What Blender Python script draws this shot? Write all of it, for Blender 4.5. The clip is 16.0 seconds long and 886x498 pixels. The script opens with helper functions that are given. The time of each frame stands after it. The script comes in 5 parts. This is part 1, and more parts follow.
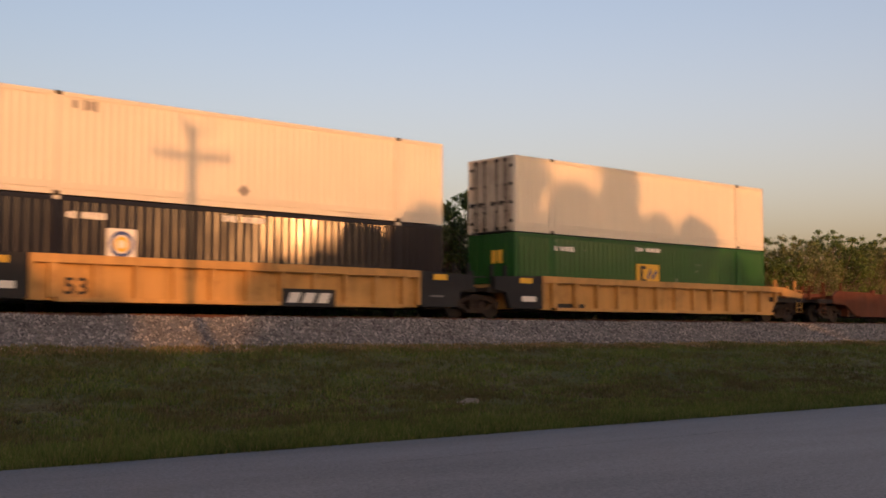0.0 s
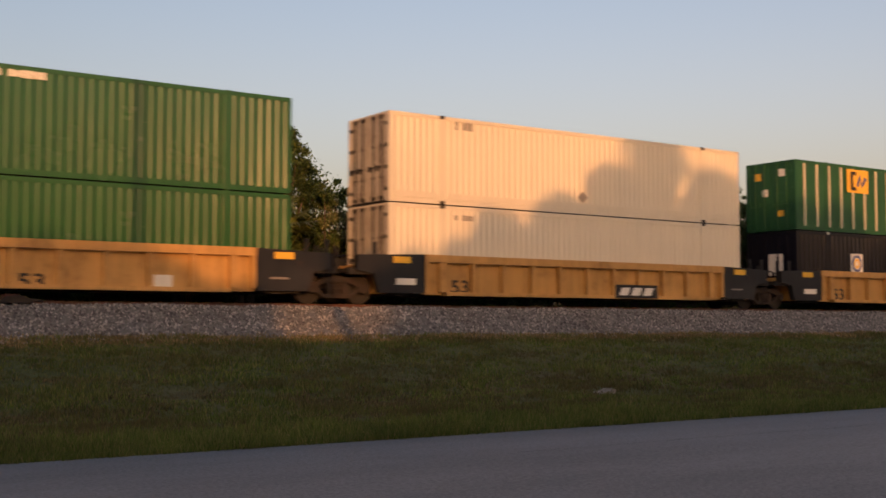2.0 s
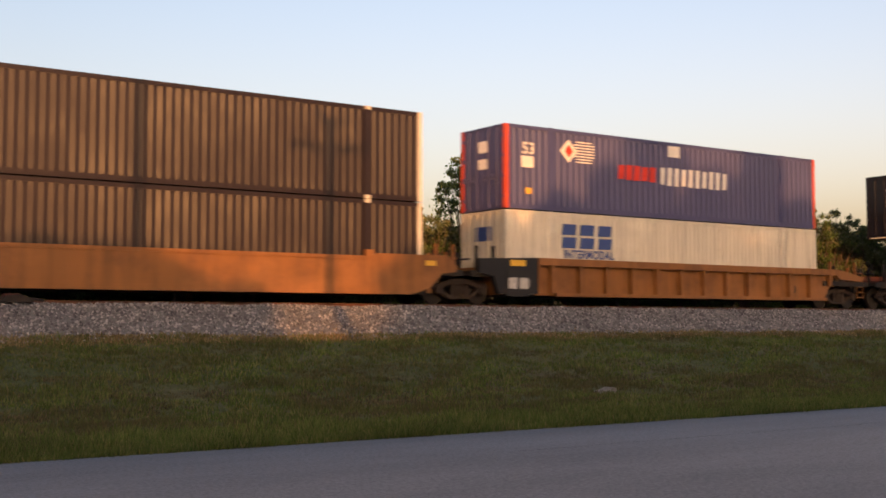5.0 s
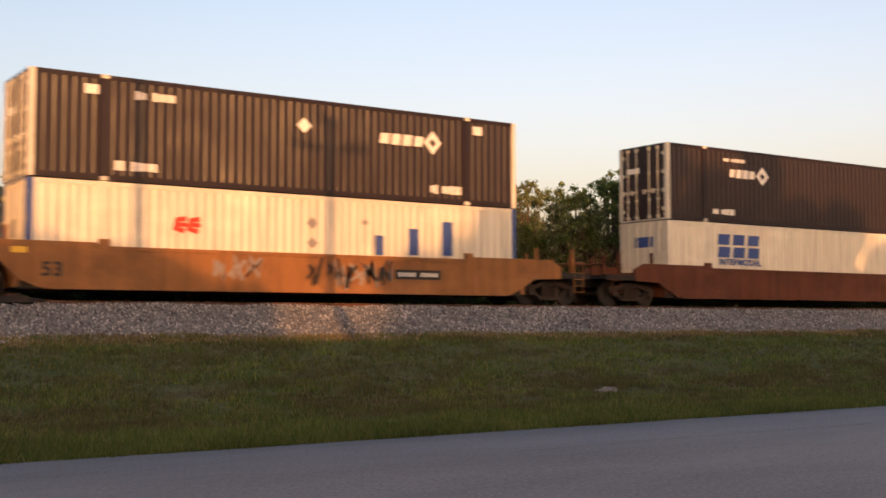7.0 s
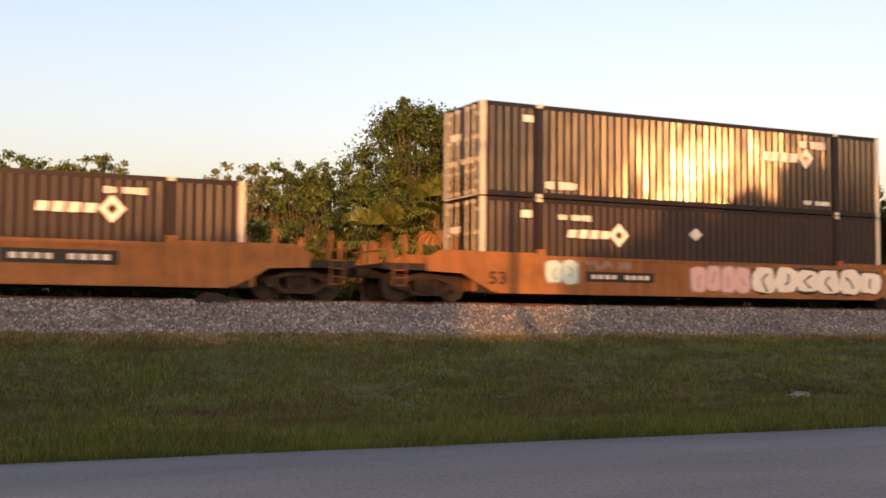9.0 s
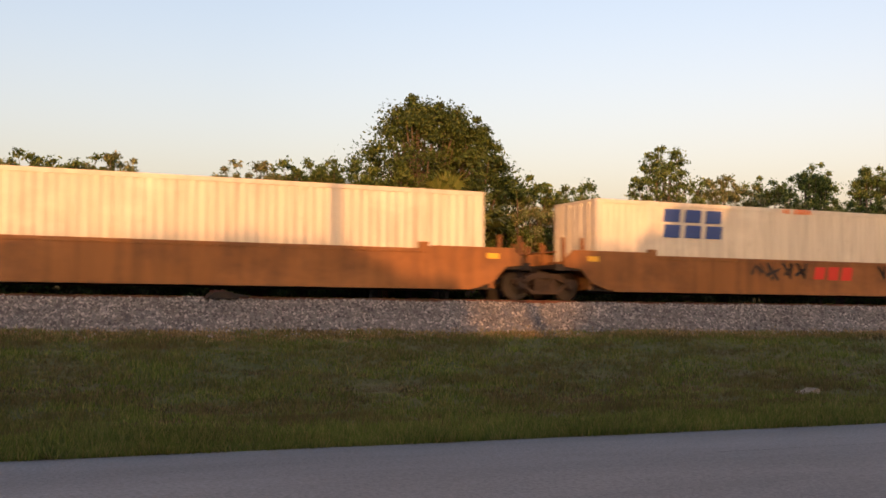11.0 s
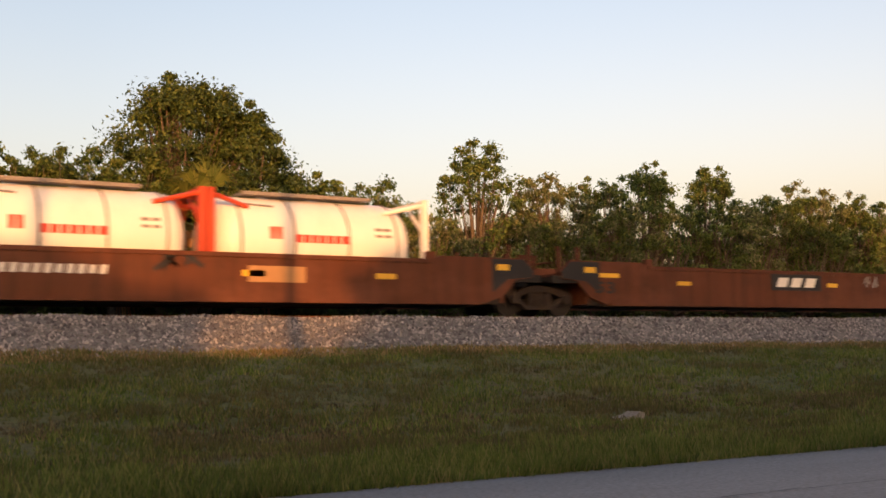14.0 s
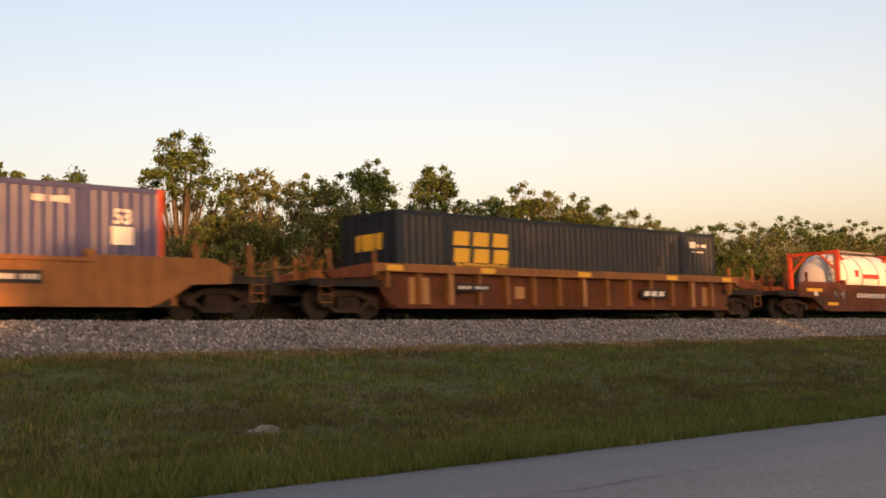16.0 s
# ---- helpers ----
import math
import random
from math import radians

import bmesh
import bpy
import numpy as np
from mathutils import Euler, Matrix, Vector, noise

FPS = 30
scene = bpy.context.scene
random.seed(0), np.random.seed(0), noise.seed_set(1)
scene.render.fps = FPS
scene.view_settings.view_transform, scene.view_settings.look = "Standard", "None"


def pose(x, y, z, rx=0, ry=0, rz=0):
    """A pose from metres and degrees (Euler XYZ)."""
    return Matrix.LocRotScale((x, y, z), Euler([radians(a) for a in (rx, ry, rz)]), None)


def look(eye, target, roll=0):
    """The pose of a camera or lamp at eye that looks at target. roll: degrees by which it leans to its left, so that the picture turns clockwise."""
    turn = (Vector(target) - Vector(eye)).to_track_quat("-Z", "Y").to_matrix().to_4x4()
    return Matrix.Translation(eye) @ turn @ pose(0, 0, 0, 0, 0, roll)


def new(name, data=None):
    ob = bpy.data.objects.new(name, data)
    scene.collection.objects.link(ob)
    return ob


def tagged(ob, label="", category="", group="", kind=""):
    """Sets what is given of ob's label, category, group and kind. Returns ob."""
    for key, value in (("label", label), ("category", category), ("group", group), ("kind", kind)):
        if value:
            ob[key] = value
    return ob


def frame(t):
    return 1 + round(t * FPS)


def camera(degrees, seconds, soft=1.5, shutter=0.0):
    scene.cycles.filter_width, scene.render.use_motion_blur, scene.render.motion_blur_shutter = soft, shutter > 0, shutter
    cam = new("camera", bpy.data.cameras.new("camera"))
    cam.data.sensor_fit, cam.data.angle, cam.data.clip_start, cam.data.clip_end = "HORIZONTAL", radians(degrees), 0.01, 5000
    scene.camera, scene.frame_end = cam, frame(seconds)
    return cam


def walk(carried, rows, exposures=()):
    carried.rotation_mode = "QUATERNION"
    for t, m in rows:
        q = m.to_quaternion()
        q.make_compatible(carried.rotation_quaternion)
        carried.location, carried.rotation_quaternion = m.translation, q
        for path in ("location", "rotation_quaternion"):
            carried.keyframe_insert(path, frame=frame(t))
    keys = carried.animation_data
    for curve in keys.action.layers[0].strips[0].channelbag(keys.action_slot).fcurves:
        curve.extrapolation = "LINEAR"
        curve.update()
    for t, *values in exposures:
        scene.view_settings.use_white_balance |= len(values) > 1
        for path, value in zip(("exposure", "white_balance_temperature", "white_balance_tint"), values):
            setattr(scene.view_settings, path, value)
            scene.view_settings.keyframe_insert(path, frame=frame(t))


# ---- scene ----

# ---- camera and its way ----
LENS = 41.23
cam = camera(LENS, 16.0, soft=1.6, shutter=0.22)


def aim(x, y, z, turn, tilt, lean):
    """A camera pose: turn in degrees to the right of +y, tilt upwards, lean about the line of sight."""
    return pose(x, y, z, 90 + tilt, 0, -turn) @ pose(0, 0, 0, 0, 0, lean)


PATH = [
    (0.000, 0.000, 0.000, 1.600, 40.932, 4.117, 0.042),
    (0.500, 0.000, 0.000, 1.600, 38.230, 4.114, 0.042),
    (1.000, 0.000, 0.000, 1.600, 35.475, 4.310, 0.010),
    (1.500, 0.000, 0.000, 1.600, 33.871, 4.198, 0.141),
    (2.000, 0.000, 0.000, 1.600, 34.366, 3.602, 0.063),
    (2.500, 0.000, 0.000, 1.600, 34.357, 3.561, 0.008),
    (3.000, 0.000, 0.000, 1.600, 34.356, 3.558, 0.043),
    (3.500, 0.000, 0.000, 1.600, 34.353, 3.555, 0.043),
    (4.000, 0.000, 0.000, 1.600, 34.356, 3.557, 0.043),
    (4.500, 0.000, 0.000, 1.600, 34.347, 3.553, 0.027),
    (7.000, 0.000, 0.000, 1.600, 34.318, 3.545, -0.027),
    (7.500, 0.000, 0.000, 1.600, 32.534, 3.570, 0.047),
    (8.000, 0.000, 0.000, 1.600, 28.367, 3.544, 0.316),
    (8.500, 0.000, 0.000, 1.600, 26.579, 3.512, 0.387),
    (9.000, 0.000, 0.000, 1.600, 25.414, 3.533, 0.415),
    (9.500, 0.000, 0.000, 1.600, 25.109, 3.492, 0.367),
    (10.000, 0.000, 0.000, 1.600, 25.221, 3.341, 0.289),
    (10.200, 0.000, 0.000, 1.600, 25.296, 3.455, 0.274),
    (12.300, 0.000, 0.000, 1.600, 24.343, 3.206, 0.363),
    (12.500, 0.000, 0.000, 1.600, 29.017, 3.249, 0.076),
    (13.000, 0.000, 0.000, 1.600, 34.464, 3.458, -0.290),
    (13.500, 2.822, 2.614, 1.341, 33.538, 4.264, -0.641),
    (14.000, 5.298, 5.196, 1.067, 32.018, 5.291, -1.062),
    (14.500, 5.621, 5.484, 1.040, 32.305, 5.131, -0.983),
    (15.000, 6.495, 4.967, 1.122, 37.987, 4.809, -1.224),
    (15.500, 8.074, 5.176, 1.116, 43.044, 5.021, -1.649),
    (16.000, 8.014, 5.367, 1.089, 42.925, 5.150, -1.754),
]
STOPS = [(0.0, 0.76), (0.5, 0.82), (1.0, 0.98), (1.5, 0.92), (2.0, 0.68), (2.5, 0.95), (3.0, 1.30), (3.5, 1.45), (4.0, 1.30), (4.5, 1.25), (7.0, 1.30), (7.5,
         1.28), (8.0, 1.58), (8.5, 1.80), (9.0, 1.50), (9.5, 1.48), (10.0, 1.32), (12.5, 1.30), (13.0, 1.32), (13.5, 1.35), (14.5, 1.34), (15.0, 1.40), (16.0,
         1.38)]
EXPOSURES = [(t, e, 6700 if t < 2 else 6950 if t < 11 else 7350 if t < 13.2 else 7700, 15) for t, e in STOPS]
walk(cam, [(row[0], aim(*row[1:])) for row in PATH], EXPOSURES)

# ---- light ----
SUN_TURN, SUN_LIFT = 23.0, 6.5          # the light travels to +y, 23 degrees towards +x, 6.5 degrees downwards
TAN_TURN = math.tan(radians(SUN_TURN))
DROP = math.tan(radians(SUN_LIFT)) / math.cos(radians(SUN_TURN))

world = bpy.data.worlds.new("evening_sky")
scene.world = world
world.use_nodes = True
wn, wl = world.node_tree.nodes, world.node_tree.links
sky = wn.new("ShaderNodeTexSky")
sky.sky_type = "NISHITA"
sky.sun_disc = False
sky.sun_elevation = radians(SUN_LIFT)
sky.sun_rotation = radians(180 + SUN_TURN)
sky.air_density, sky.dust_density, sky.ozone_density = 1.0, 4.5, 1.0
back = wn["Background"]
back.inputs["Strength"].default_value = 0.138
# evening haze: the low sky is rosier, the high sky bluer
where = wn.new("ShaderNodeTexCoord")
height = wn.new("ShaderNodeSeparateXYZ")
haze = wn.new("ShaderNodeValToRGB")
haze.color_ramp.elements[0].position, haze.color_ramp.elements[0].color = 0.0, (1.32, 1.04, 1.11, 1)
haze.color_ramp.elements[1].position, haze.color_ramp.elements[1].color = 0.30, (1.09, 1.01, 1.11, 1)
tint = wn.new("ShaderNodeMix")
tint.data_type, tint.blend_type = "RGBA", "MULTIPLY"
tint.inputs[0].default_value = 1.0
wl.new(where.outputs["Generated"], height.inputs[0])
wl.new(height.outputs["Z"], haze.inputs[0])
wl.new(sky.outputs[0], tint.inputs[6])
wl.new(haze.outputs[0], tint.inputs[7])
# the haze thickens eastwards
drift = wn.new("ShaderNodeValToRGB")
drift.color_ramp.elements[0].position, drift.color_ramp.elements[0].color = 0.25, (1, 1, 1, 1)
drift.color_ramp.elements[1].position, drift.color_ramp.elements[1].color = 0.95, (1.30, 1.25, 1.24, 1)
veil = wn.new("ShaderNodeMix")
veil.data_type, veil.blend_type = "RGBA", "MULTIPLY"
veil.inputs[0].default_value = 1.0
wl.new(height.outputs["X"], drift.inputs[0])
wl.new(tint.outputs[2], veil.inputs[6])
wl.new(drift.outputs[0], veil.inputs[7])
wl.new(veil.outputs[2], back.inputs["Color"])

sun_data = bpy.data.lights.new("sun", "SUN")
sun_data.energy = 2.1
sun_data.angle = radians(0.45)
sun_data.color = (1.0, 0.43, 0.14)
sun = new("sun", sun_data)
sun.matrix_world = look((0, 0, 40), (TAN_TURN * 40, 40, 40 - DROP * 40))


# ---- materials ----
def shader(name, rough=0.5, metal=0.0):
    m = bpy.data.materials.new(name)
    m.use_nodes = True
    n = m.node_tree.nodes
    b = n["Principled BSDF"]
    b.inputs["Roughness"].default_value = rough
    b.inputs["Metallic"].default_value = metal
    return m, n, m.node_tree.links, b


def noise_at(n, l, scale, detail=5.0, stretch=(1, 1, 1), rough=0.6):
    co = n.new("ShaderNodeTexCoord")
    mp = n.new("ShaderNodeMapping")
    mp.inputs["Scale"].default_value = stretch
    tx = n.new("ShaderNodeTexNoise")
    tx.inputs["Scale"].default_value = scale
    tx.inputs["Detail"].default_value = detail
    tx.inputs["Roughness"].default_value = rough
    l.new(co.outputs["Object"], mp.inputs["Vector"])
    l.new(mp.outputs[0], tx.inputs["Vector"])
    return tx.outputs["Fac"]


def ramp(n, l, fac, stops):
    r = n.new("ShaderNodeValToRGB")
    while len(r.color_ramp.elements) < len(stops):
        r.color_ramp.elements.new(0.5)
    for e, (p, c) in zip(r.color_ramp.elements, stops):
        e.position, e.color = p, (*c, 1)
    l.new(fac, r.inputs[0])
    return r.outputs[0]


def blend(n, l, fac, a, b, mode="MIX"):
    m = n.new("ShaderNodeMix")
    m.data_type, m.blend_type = "RGBA", mode
    for sock, v in ((m.inputs[0], fac), (m.inputs[6], a), (m.inputs[7], b)):
        if hasattr(v, "node"):
            l.new(v, sock)
        elif isinstance(v, (int, float)):
            sock.default_value = v
        else:
            sock.default_value = (*v, 1)
    return m.outputs[2]


def relief(n, l, b, fac, strength, distance):
    u = n.new("ShaderNodeBump")
    u.inputs["Strength"].default_value = strength
    u.inputs["Distance"].default_value = distance
    l.new(fac, u.inputs["Height"])
    l.new(u.outputs[0], b.inputs["Normal"])


def paint(name, colour, rough=0.4, dirt=0.25, rust=0.0, rust_colour=(0.11, 0.04, 0.018), gloss=0.4):
    """Weathered vehicle paint: streaks that run down, blotches, dents and rust spots."""
    m, n, l, b = shader(name, rough)
    dark = tuple(c * 0.5 + 0.004 for c in colour)
    streak = ramp(n, l, noise_at(n, l, 1.0, 6, (3.2, 3.2, 0.35)), [(0.42, (0, 0, 0)), (0.78, (1, 1, 1))])
    blotch = ramp(n, l, noise_at(n, l, 0.55, 6), [(0.35, (0, 0, 0)), (0.75, (1, 1, 1))])
    c = blend(n, l, blend(n, l, dirt, (0, 0, 0), streak), colour, dark)
    c = blend(n, l, blend(n, l, dirt * 0.7, (0, 0, 0), blotch), c, tuple(x * 0.72 + 0.006 for x in colour))
    if rust:
        spot = ramp(n, l, noise_at(n, l, 0.8, 12, (1, 1, 0.8), 0.72), [(0.60 - rust * 0.25, (0, 0, 0)), (0.80 - rust * 0.2, (0.85, 0.85, 0.85))])
        c = blend(n, l, spot, c, rust_colour)
        runs = ramp(n, l, noise_at(n, l, 1.6, 8, (2.4, 2.4, 0.16), 0.7), [(0.46, (0, 0, 0)), (0.72, (0.62, 0.62, 0.62))])
        c = blend(n, l, runs, c, tuple(x * 0.38 for x in colour))
        faded = ramp(n, l, noise_at(n, l, 0.45, 5, (0.8, 0.8, 1.6), 0.55), [(0.52, (0, 0, 0)), (0.66, (0.35, 0.35, 0.35))])
        c = blend(n, l, faded, c, tuple(min(0.8, x * 1.35 + 0.02) for x in colour))
    b.inputs["Specular IOR Level"].default_value = gloss
    l.new(c, b.inputs["Base Color"])
    r = n.new("ShaderNodeMapRange")
    r.inputs["To Min"].default_value, r.inputs["To Max"].default_value = rough - 0.07, rough + 0.12
    l.new(blotch, r.inputs["Value"])
    l.new(r.outputs[0], b.inputs["Roughness"])
    relief(n, l, b, noise_at(n, l, 1.0, 1.5, (1.7, 1.7, 0.3)), 0.35, 0.045)
    return m


WHITE = paint("white_paint", (0.58, 0.54, 0.46), 0.45, 0.16)
STREAKED = paint("rust_streaked_white_paint", (0.46, 0.41, 0.34), 0.6, 0.9, 0.55, (0.10, 0.045, 0.024))
CREAM = paint("cream_paint", (0.56, 0.53, 0.45), 0.5, 0.25, 0.05)
NAVY = paint("navy_black_paint", (0.010, 0.010, 0.017), 0.19, 0.3, gloss=0.3)
UBLACK = paint("blue_black_paint", (0.019, 0.012, 0.013), 0.42, 0.3, gloss=0.28)
GLOSSBLACK = paint("glossy_blue_black_paint", (0.014, 0.011, 0.015), 0.17, 0.3, gloss=0.27)
GREEN = paint("green_paint", (0.016, 0.078, 0.020), 0.22, 0.25)
RIBGREEN = paint("dark_green_paint", (0.015, 0.075, 0.026), 0.4, 0.3)
ORANGE = paint("orange_paint", (0.62, 0.13, 0.03), 0.42, 0.2, 0.06)
BLUE = paint("violet_blue_paint", (0.055, 0.060, 0.15), 0.42, 0.3)
SLATE = paint("slate_blue_paint", (0.013, 0.019, 0.030), 0.45, 0.3, gloss=0.3)
GREYGREEN = paint("grey_green_paint", (0.034, 0.050, 0.048), 0.45, 0.3)
YELLOW = paint("yellow_car_paint", (0.46, 0.26, 0.085), 0.5, 0.5, 0.22)
AMBER = paint("amber_car_paint", (0.235, 0.098, 0.026), 0.55, 0.5, 0.4, (0.10, 0.042, 0.018))
RUST = paint("rust_brown_car_paint", (0.098, 0.030, 0.013), 0.6, 0.5, 0.35, (0.055, 0.020, 0.010), gloss=0.25)
MAROON = paint("maroon_car_paint", (0.060, 0.018, 0.014), 0.5, 0.4, 0.2, (0.04, 0.016, 0.011), gloss=0.3)
BLACK = paint("black_car_paint", (0.009, 0.009, 0.011), 0.5, 0.3, 0.1)
TRUCKSTEEL = paint("rusty_truck_steel", (0.022, 0.014, 0.010), 0.8, 0.6, 0.3, (0.050, 0.022, 0.012))
STEEL = paint("grimy_steel", (0.011, 0.009, 0.008), 0.75, 0.4, 0.25, (0.035, 0.016, 0.010))
ALU = paint("bare_aluminium", (0.50, 0.46, 0.36), 0.4, 0.3)
TANK = paint("white_tank_skin", (0.74, 0.72, 0.68), 0.35, 0.18)
RED = paint("red_frame_paint", (0.48, 0.062, 0.025), 0.45, 0.2, 0.05)

INK = {
    "white": paint("white_lettering", (0.72, 0.70, 0.66), 0.5, 0.3),
    "black": paint("black_lettering", (0.012, 0.012, 0.013), 0.5, 0.1),
    "grey": paint("grey_lettering", (0.22, 0.20, 0.19), 0.5, 0.2),
    "gold": paint("gold_lettering", (0.68, 0.40, 0.045), 0.5, 0.2),
    "blue": paint("blue_lettering", (0.030, 0.065, 0.22), 0.5, 0.2),
    "red": paint("red_lettering", (0.55, 0.035, 0.02), 0.5, 0.2),
    "orange": paint("orange_lettering", (0.60, 0.17, 0.05), 0.5, 0.2),
    "tan": paint("tan_patch", (0.36, 0.20, 0.09), 0.6, 0.4),
    "paleblue": paint("pale_blue_spray", (0.42, 0.58, 0.62), 0.55, 0.3),
    "pink": paint("pink_spray", (0.62, 0.42, 0.42), 0.55, 0.3),
}


def ground_material(name, a, b_, c_, scale, bump, rough=0.95):
    m, n, l, b = shader(name, rough)
    wide = ramp(n, l, noise_at(n, l, scale * 0.12, 6), [(0.35, a), (0.55, b_), (0.72, c_)])
    fine = ramp(n, l, noise_at(n, l, scale * 3.5, 6), [(0.3, (0.45, 0.45, 0.45)), (0.7, (1.35, 1.35, 1.3))])
    l.new(blend(n, l, 0.85, wide, fine, "MULTIPLY"), b.inputs["Base Color"])
    relief(n, l, b, noise_at(n, l, scale * 3.5, 6), bump, 0.04)
    return m


GRASSLAND = ground_material("mown_grass_soil", (0.040, 0.062, 0.014), (0.058, 0.074, 0.020), (0.075, 0.062, 0.032), 2.2, 0.8)
BALLAST = ground_material("grey_ballast", (0.115, 0.115, 0.12), (0.155, 0.153, 0.155), (0.14, 0.118, 0.10), 5.0, 1.0)


def asphalt():
    m, n, l, b = shader("worn_grey_asphalt", 0.85)
    wide = ramp(n, l, noise_at(n, l, 0.35, 6, (0.25, 1, 1)), [(0.3, (0.165, 0.150, 0.145)), (0.7, (0.270, 0.246, 0.236))])
    fine = ramp(n, l, noise_at(n, l, 22, 6, (1, 1, 1), 0.8), [(0.36, (0.5, 0.5, 0.5)), (0.64, (1.4, 1.4, 1.4))])
    l.new(blend(n, l, 0.7, wide, fine, "MULTIPLY"), b.inputs["Base Color"])
    relief(n, l, b, noise_at(n, l, 70, 3), 0.5, 0.006)
    return m


ASPHALT = asphalt()


def per_piece(name, stops, rough=0.8, through_light=0.0, gloss=0.5, patch=None):
    """A material whose colour differs from leaf to leaf or stone to stone."""
    m, n, l, b = shader(name, rough)
    g = n.new("ShaderNodeNewGeometry")
    c = ramp(n, l, g.outputs["Random Per Island"], stops)
    c = blend(n, l, 0.5, c, ramp(n, l, noise_at(n, l, 0.5, 4), [(0.3, (0.6, 0.6, 0.6)), (0.7, (1.4, 1.4, 1.4))]), "MULTIPLY")
    if patch:
        c = blend(n, l, ramp(n, l, noise_at(n, l, 0.7, 7, (0.6, 1.2, 1), 0.7), [(0.44, (0, 0, 0)), (0.62, (0.85, 0.85, 0.85))]), c, patch)
    l.new(c, b.inputs["Base Color"])
    b.inputs["Specular IOR Level"].default_value = gloss
    if through_light:
        t = n.new("ShaderNodeBsdfTranslucent")
        l.new(c, t.inputs["Color"])
        mix = n.new("ShaderNodeMixShader")
        mix.inputs[0].default_value = through_light
        l.new(b.outputs[0], mix.inputs[1])
        l.new(t.outputs[0], mix.inputs[2])
        l.new(mix.outputs[0], n["Material Output"].inputs["Surface"])
    return m


LEAF = per_piece("oak_leaves", [(0.0, (0.022, 0.044, 0.010)), (0.5, (0.052, 0.086, 0.018)), (1.0, (0.105, 0.130, 0.030))], 0.6, 0.25, 0.3)
BUSHLEAF = per_piece("brush_leaves", [(0.0, (0.034, 0.066, 0.015)), (0.5, (0.080, 0.132, 0.030)), (1.0, (0.165, 0.195, 0.055))], 0.65, 0.3, 0.3)
DRYLEAF = per_piece("dry_brush_leaves", [(0.0, (0.065, 0.095, 0.034)), (0.5, (0.135, 0.165, 0.062)), (1.0, (0.24, 0.235, 0.12))], 0.7, 0.3, 0.3)
STRAW = per_piece("straw_blades", [(0.0, (0.10, 0.075, 0.035)), (0.6, (0.20, 0.15, 0.075)), (1.0, (0.30, 0.235, 0.13))], 0.8, 0.2, 0.2)
FROND = per_piece("palm_fronds", [(0.0, (0.06, 0.09, 0.02)), (0.5, (0.12, 0.15, 0.035)), (1.0, (0.20, 0.21, 0.06))], 0.45, 0.2, 0.5)
DEADFROND = per_piece("dead_fronds", [(0.0, (0.22, 0.11, 0.05)), (1.0, (0.40, 0.22, 0.11))], 0.8, 0.1, 0.2)
BLADE = per_piece("grass_blades", [(0.0, (0.042, 0.074, 0.016)), (0.62, (0.092, 0.142, 0.030)), (1.0, (0.20, 0.182, 0.080))], 0.8, 0.25, 0.2, (0.075, 0.058, 0.032))
FRINGE = per_piece("verge_blades", [(0.0, (0.046, 0.078, 0.018)), (0.6, (0.096, 0.140, 0.032)), (1.0, (0.19, 0.175, 0.075))], 0.8, 0.3, 0.2)
WITHERED = per_piece("withered_blades", [(0.0, (0.040, 0.036, 0.020)), (0.6, (0.086, 0.076, 0.042)), (1.0, (0.16, 0.135, 0.078))], 0.85, 0.15, 0.2)
STONE = per_piece("ballast_stones", [(0.0, (0.06, 0.06, 0.063)), (0.6, (0.145, 0.145, 0.15)), (1.0, (0.32, 0.31, 0.30))], 0.85, 0, 0.3)
BARK = ground_material("grey_brown_bark", (0.10, 0.075, 0.05), (0.14, 0.11, 0.08), (0.08, 0.06, 0.045), 6.0, 1.0)
WOOD = ground_material("weathered_pole_wood", (0.12, 0.085, 0.055), (0.16, 0.12, 0.08), (0.10, 0.075, 0.05), 5.0, 0.6)
CONCRETE = ground_material("pale_concrete", (0.17, 0.16, 0.145), (0.22, 0.21, 0.19), (0.14, 0.13, 0.115), 6.0, 0.6)
RAILSTEEL = paint("rusty_rail_steel", (0.085, 0.035, 0.020), 0.55, 0.5, 0.3)


